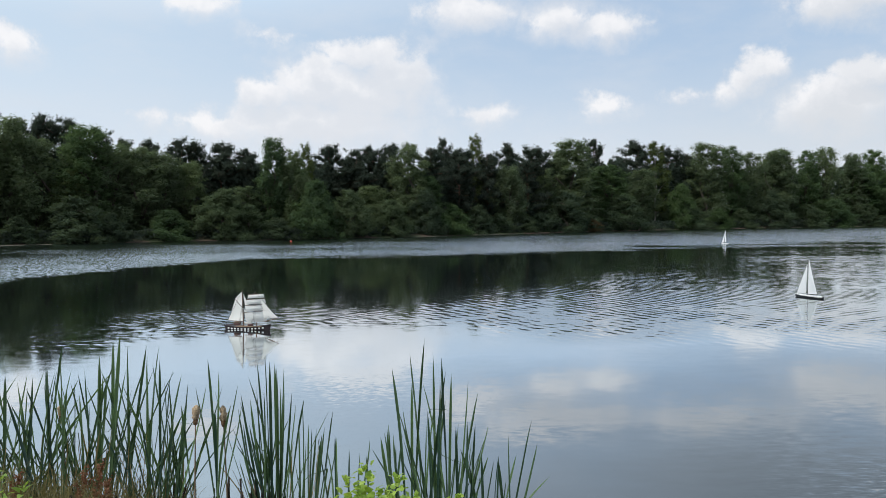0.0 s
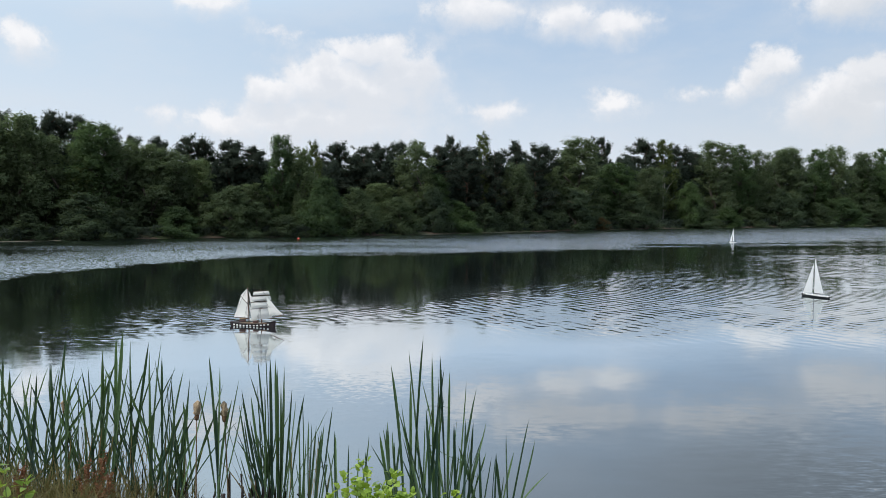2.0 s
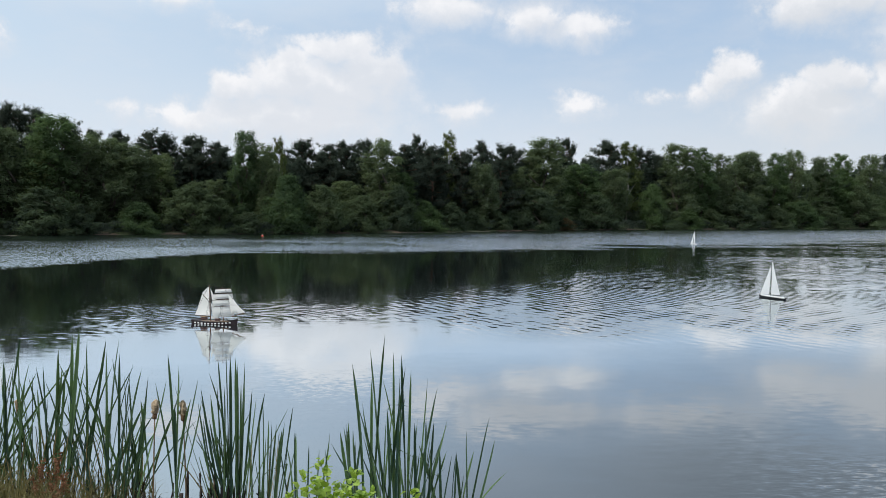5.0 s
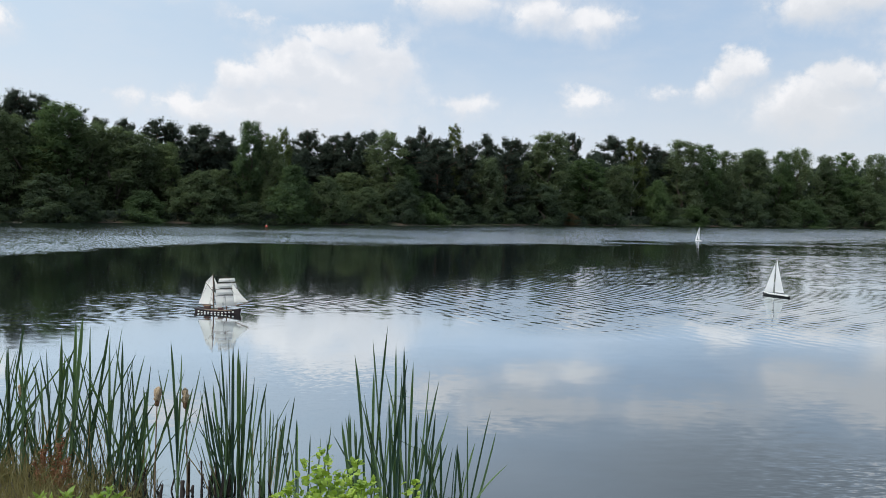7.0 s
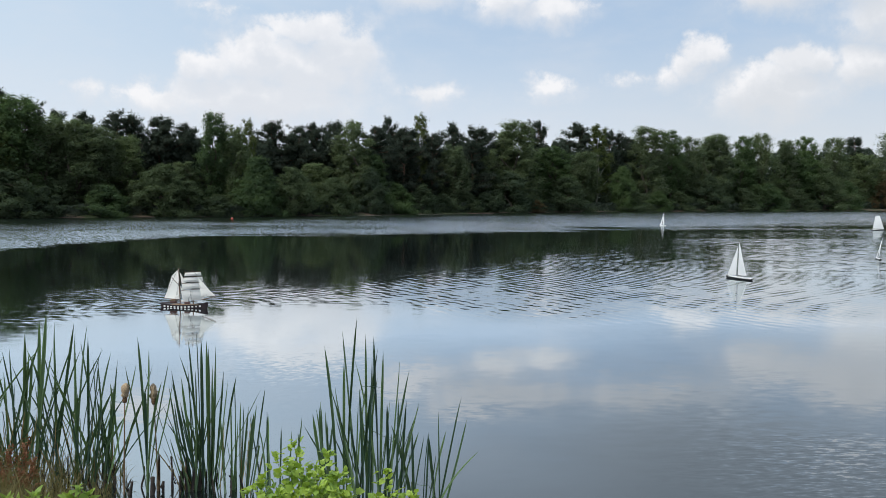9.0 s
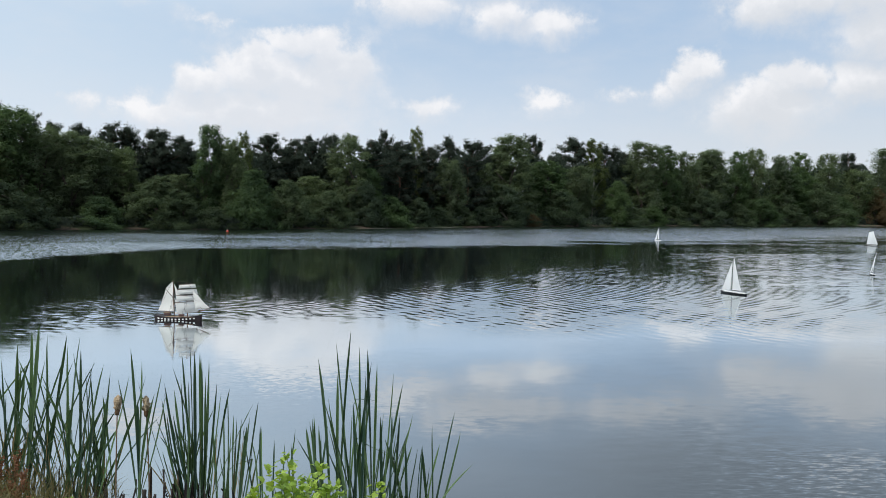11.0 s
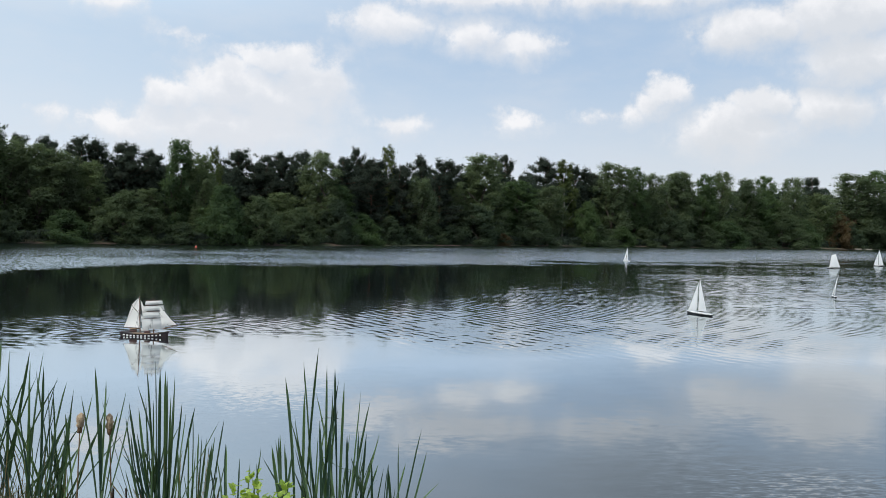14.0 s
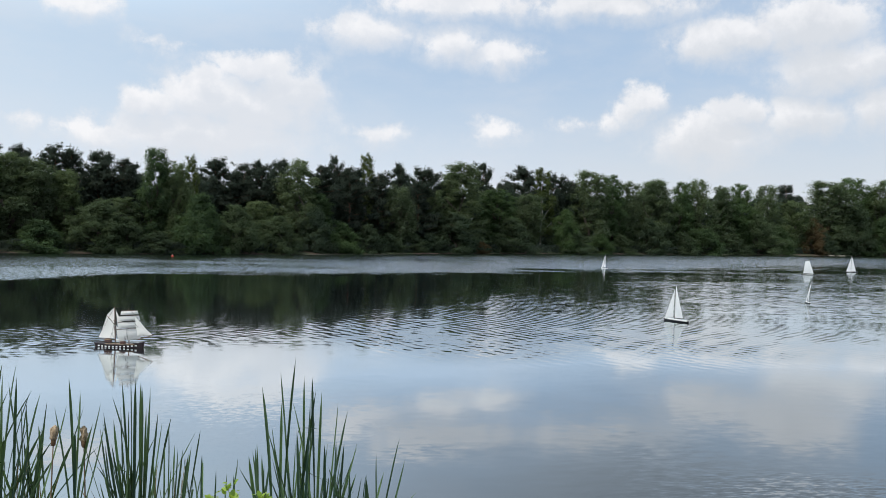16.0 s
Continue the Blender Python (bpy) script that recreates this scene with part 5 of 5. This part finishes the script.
    for k, (z, half) in enumerate(spans):
        p = Vector((fore + 0.012, 0, z))
        spar("yard", p - run * (half + 0.012), p + run * (half + 0.012), 0.0055, SPAR_BROWN, root, thin=0.8)
        z2, half2 = (spans[k + 1][0] + 0.022, spans[k + 1][1] - 0.008) if k < 3 else (0.145, 0.19)
        q = Vector((fore + 0.012, 0, z2))
        part("square_sail", sail_bmesh([p - run * half - Vector((0, 0, 0.004)), p + run * half - Vector((0, 0, 0.004)), q + run * half2, q - run * half2], 0.04), SAIL_CLOTH, root, "bellied cream square sail")
    part("jib", sail_bmesh([(0.30, 0.0, 0.52), (0.645, 0.0, 0.24), (0.33, 0.03, 0.20)], 0.02), SAIL_CLOTH, root)
    part("jib", sail_bmesh([(0.27, 0.0, 0.62), (0.56, 0.0, 0.30), (0.36, 0.02, 0.34)], 0.02), SAIL_CLOTH, root)
    lines = [((main, 0, 0.74), (fore, 0, 0.70)), ((fore, 0, 0.73), (0.65, 0, 0.235)), ((fore, 0, 0.60), (0.50, 0, 0.19)), ((main - 0.01, 0, 0.76), (main - 0.35, 0, 0.17))]
    for mast, top in ((main, 0.56), (fore, 0.54)):
        for side in (-1, 1):
            for k in (-0.05, -0.02, 0.02):
                lines.append(((mast, 0, top), (mast + k, side * 0.10, 0.13)))
    for a, b in lines:
        spar("stay", a, b, 0.0022, ROPE_DARK, root, thin=1.0)
    part("main_top", box_bmesh((0.05, 0.07, 0.008), (main, 0, 0.50), 0.002), SPAR_BROWN, root)
    part("fore_top", box_bmesh((0.05, 0.07, 0.008), (fore, 0, 0.48), 0.002), SPAR_BROWN, root)
    spar("rudder", (-0.475, 0, -0.09), (-0.482, 0, 0.10), 0.012, HULL_BLACK, root, thin=0.9)
    return root


make_brig()


def make_yacht(label, place, heading, hull, mast, sheet=12, heel=0, dark=True, lug=False, beam=0.2):
    """A model sloop: bow towards heading (degrees from +x), sails let out by sheet degrees."""
    root = thing("model_yacht", label, "model yacht", "model yachts on the lake")
    root.matrix_basis = pose(*place, 0, heel, 0, heading)
    body = part("hull", hull_bmesh(hull, beam * hull, -0.03, lambda u: 0.055 * hull / 0.85 + 0.02 * u, 2.2, 14, 6, stern=0.55), HULL_BLACK if dark else PAINT_WHITE, root)
    part("deck", hull_bmesh(hull * 1.0, beam * hull * 1.03, -0.03, lambda u: 0.060 * hull / 0.85 + 0.02 * u, 2.2, 14, 2, (0.72, 1.0), 0.55), PAINT_WHITE, body, "white deck and gunwale")
    part("keel_fin", box_bmesh((0.09, 0.012, 0.26), (0, 0, -0.15)), HULL_BLACK, root)
    spar("rudder", (-0.46 * hull, 0, 0.03), (-0.47 * hull, 0, -0.16), 0.012, HULL_BLACK, root)
    m = 0.06 * hull
    spar("mast", (m, 0, 0.03), (m - 0.02, 0, mast), 0.005, ROPE_DARK, root)
    out = radians(sheet)
    if lug:
        run = Vector((-math.cos(out), math.sin(out), 0))
        base = Vector((m, 0, 0.12))
        part("lugsail", sail_bmesh([base + run * -0.24, Vector((m, 0, mast * 0.93)) - run * 0.09, Vector((m, 0, mast)) + run * 0.20, base + run * 0.56], 0.06), SAIL_WHITE, root, "broad white lugsail")
        spar("yard", Vector((m, 0, mast * 0.93)) - run * 0.11, Vector((m, 0, mast)) + run * 0.22, 0.008, ROPE_DARK, root)
        spar("boom", base - run * 0.26, base + run * 0.58, 0.008, ROPE_DARK, root)
        return root
    run = Vector((-math.cos(out), math.sin(out), 0))
    part("mainsail", sail_bmesh([(m - 0.012, 0, 0.11), (m - 0.025, 0, mast * 0.985), Vector((m - 0.04, 0, mast * 0.985)), Vector((m - 0.012, 0, 0.12)) + run * hull * 0.40], 0.035), SAIL_WHITE, root, "tall white mainsail")
    spar("boom", (m, 0, 0.10), Vector((m, 0, 0.105)) + run * hull * 0.41, 0.006, ROPE_DARK, root)
    tack = Vector((hull * 0.46, 0, 0.09))
    part("jib", sail_bmesh([tack, (m + 0.01, 0, mast * 0.90), tack.lerp(Vector((m, 0, 0.10)), 0.92) + Vector((0, math.sin(out) * 0.16, 0.01))], 0.02), SAIL_WHITE, root, "narrow white jib")
    spar("forestay", tack, (m, 0, mast * 0.92), 0.002, ROPE_DARK, root, thin=1.0)
    spar("backstay", (-0.48 * hull, 0, 0.06), (m - 0.02, 0, mast), 0.002, ROPE_DARK, root, thin=1.0)
    return root


make_yacht("white-sailed model sloop with a dark hull and white deck", (9.85, 21.0), 117, 0.85, 1.02, 10)
make_yacht("small white-sailed model sloop far out on the lake", (22.3, 62.0), 108, 0.8, 1.15, 14, 5, False)
make_yacht("model boat with a broad white lugsail", (37.3, 57.2), 150, 0.85, 1.15, 20, 0, True, True)
make_yacht("heeling white-sailed model sloop seen narrow", (18.7, 28.4), 70, 0.7, 0.86, 8, 9)
make_yacht("white-sailed model sloop with a dark hull near the far bank", (47.0, 65.4), 165, 1.0, 1.5, 14)


def make_buoy(x, y):
    root = thing("marker_buoy", "small round red marker buoy on the water", "buoy")
    root.location = (x, y, 0)
    bm = bmesh.new()
    lathe(bm, (0, 0, 0), (0, 0, 0), [(-0.09, 0.02), (-0.07, 0.07), (0.0, 0.105), (0.055, 0.098), (0.105, 0.055), (0.125, 0.02)], 14)
    part("float", bm, BUOY_RED, root)
    bm = bmesh.new()
    lathe(bm, (0, 0, 0), (0, 0, 0), [(0.12, 0.02), (0.155, 0.019), (0.165, 0.008)], 10)
    part("cap", bm, PAINT_WHITE, root)


make_buoy(-13.4, 68.8)


def make_strip(a, b, wide, tall, label, name="sand_bar", mat=SAND_PALE):
    """A low rounded bar of sand along the waterline."""
    bm = bmesh.new()
    a, b = Vector((*a, 0)), Vector((*b, 0))
    side = (b - a).normalized().cross(Vector((0, 0, 1)))
    rng = random.Random(9)
    rows = []
    for k in range(25):
        u = k / 24
        w = wide * (0.25 + 0.75 * math.sin(math.pi * u)) * rng.uniform(0.8, 1.2)
        c = a.lerp(b, u) + side * rng.uniform(-0.15, 0.15)
        rows.append([bm.verts.new(c + side * w * s + Vector((0, 0, h * tall - 0.05))) for s, h in ((-0.5, 0.0), (-0.25, 0.8), (0.1, 1.0), (0.5, 0.0))])
    for one, two in zip(rows, rows[1:]):
        for i in range(3):
            bm.faces.new((one[i], one[i + 1], two[i + 1], two[i]))
    data = part(name, bm, mat, None)
    tagged(data, label, "bank", kind="structure")


make_strip((-35.2, 60.0), (-31.6, 63.2), 0.3, 0.075, "pale sand strip along the far waterline")
make_strip((-3.0, 84.0), (9.5, 98.5), 0.25, 0.065, "thin pale sand strip along the far waterline")
make_strip((124.0, 182.3), (131, 186), 1.6, 0.40, "pale sand strip at the far corner of the lake")
EARTH_RED = plain("red_earth", (0.085, 0.052, 0.040), 0.95, 0.35, 2.5, bump=0.4)
make_strip((-30.0, 66.3), (-27.6, 68.1), 1.0, 0.13, "bare reddish earth bank at the water's edge", "earth_bank", EARTH_RED)
make_strip((10.6, 100.2), (14.0, 103.4), 1.0, 0.13, "bare reddish earth bank at the water's edge", "earth_bank", EARTH_RED)
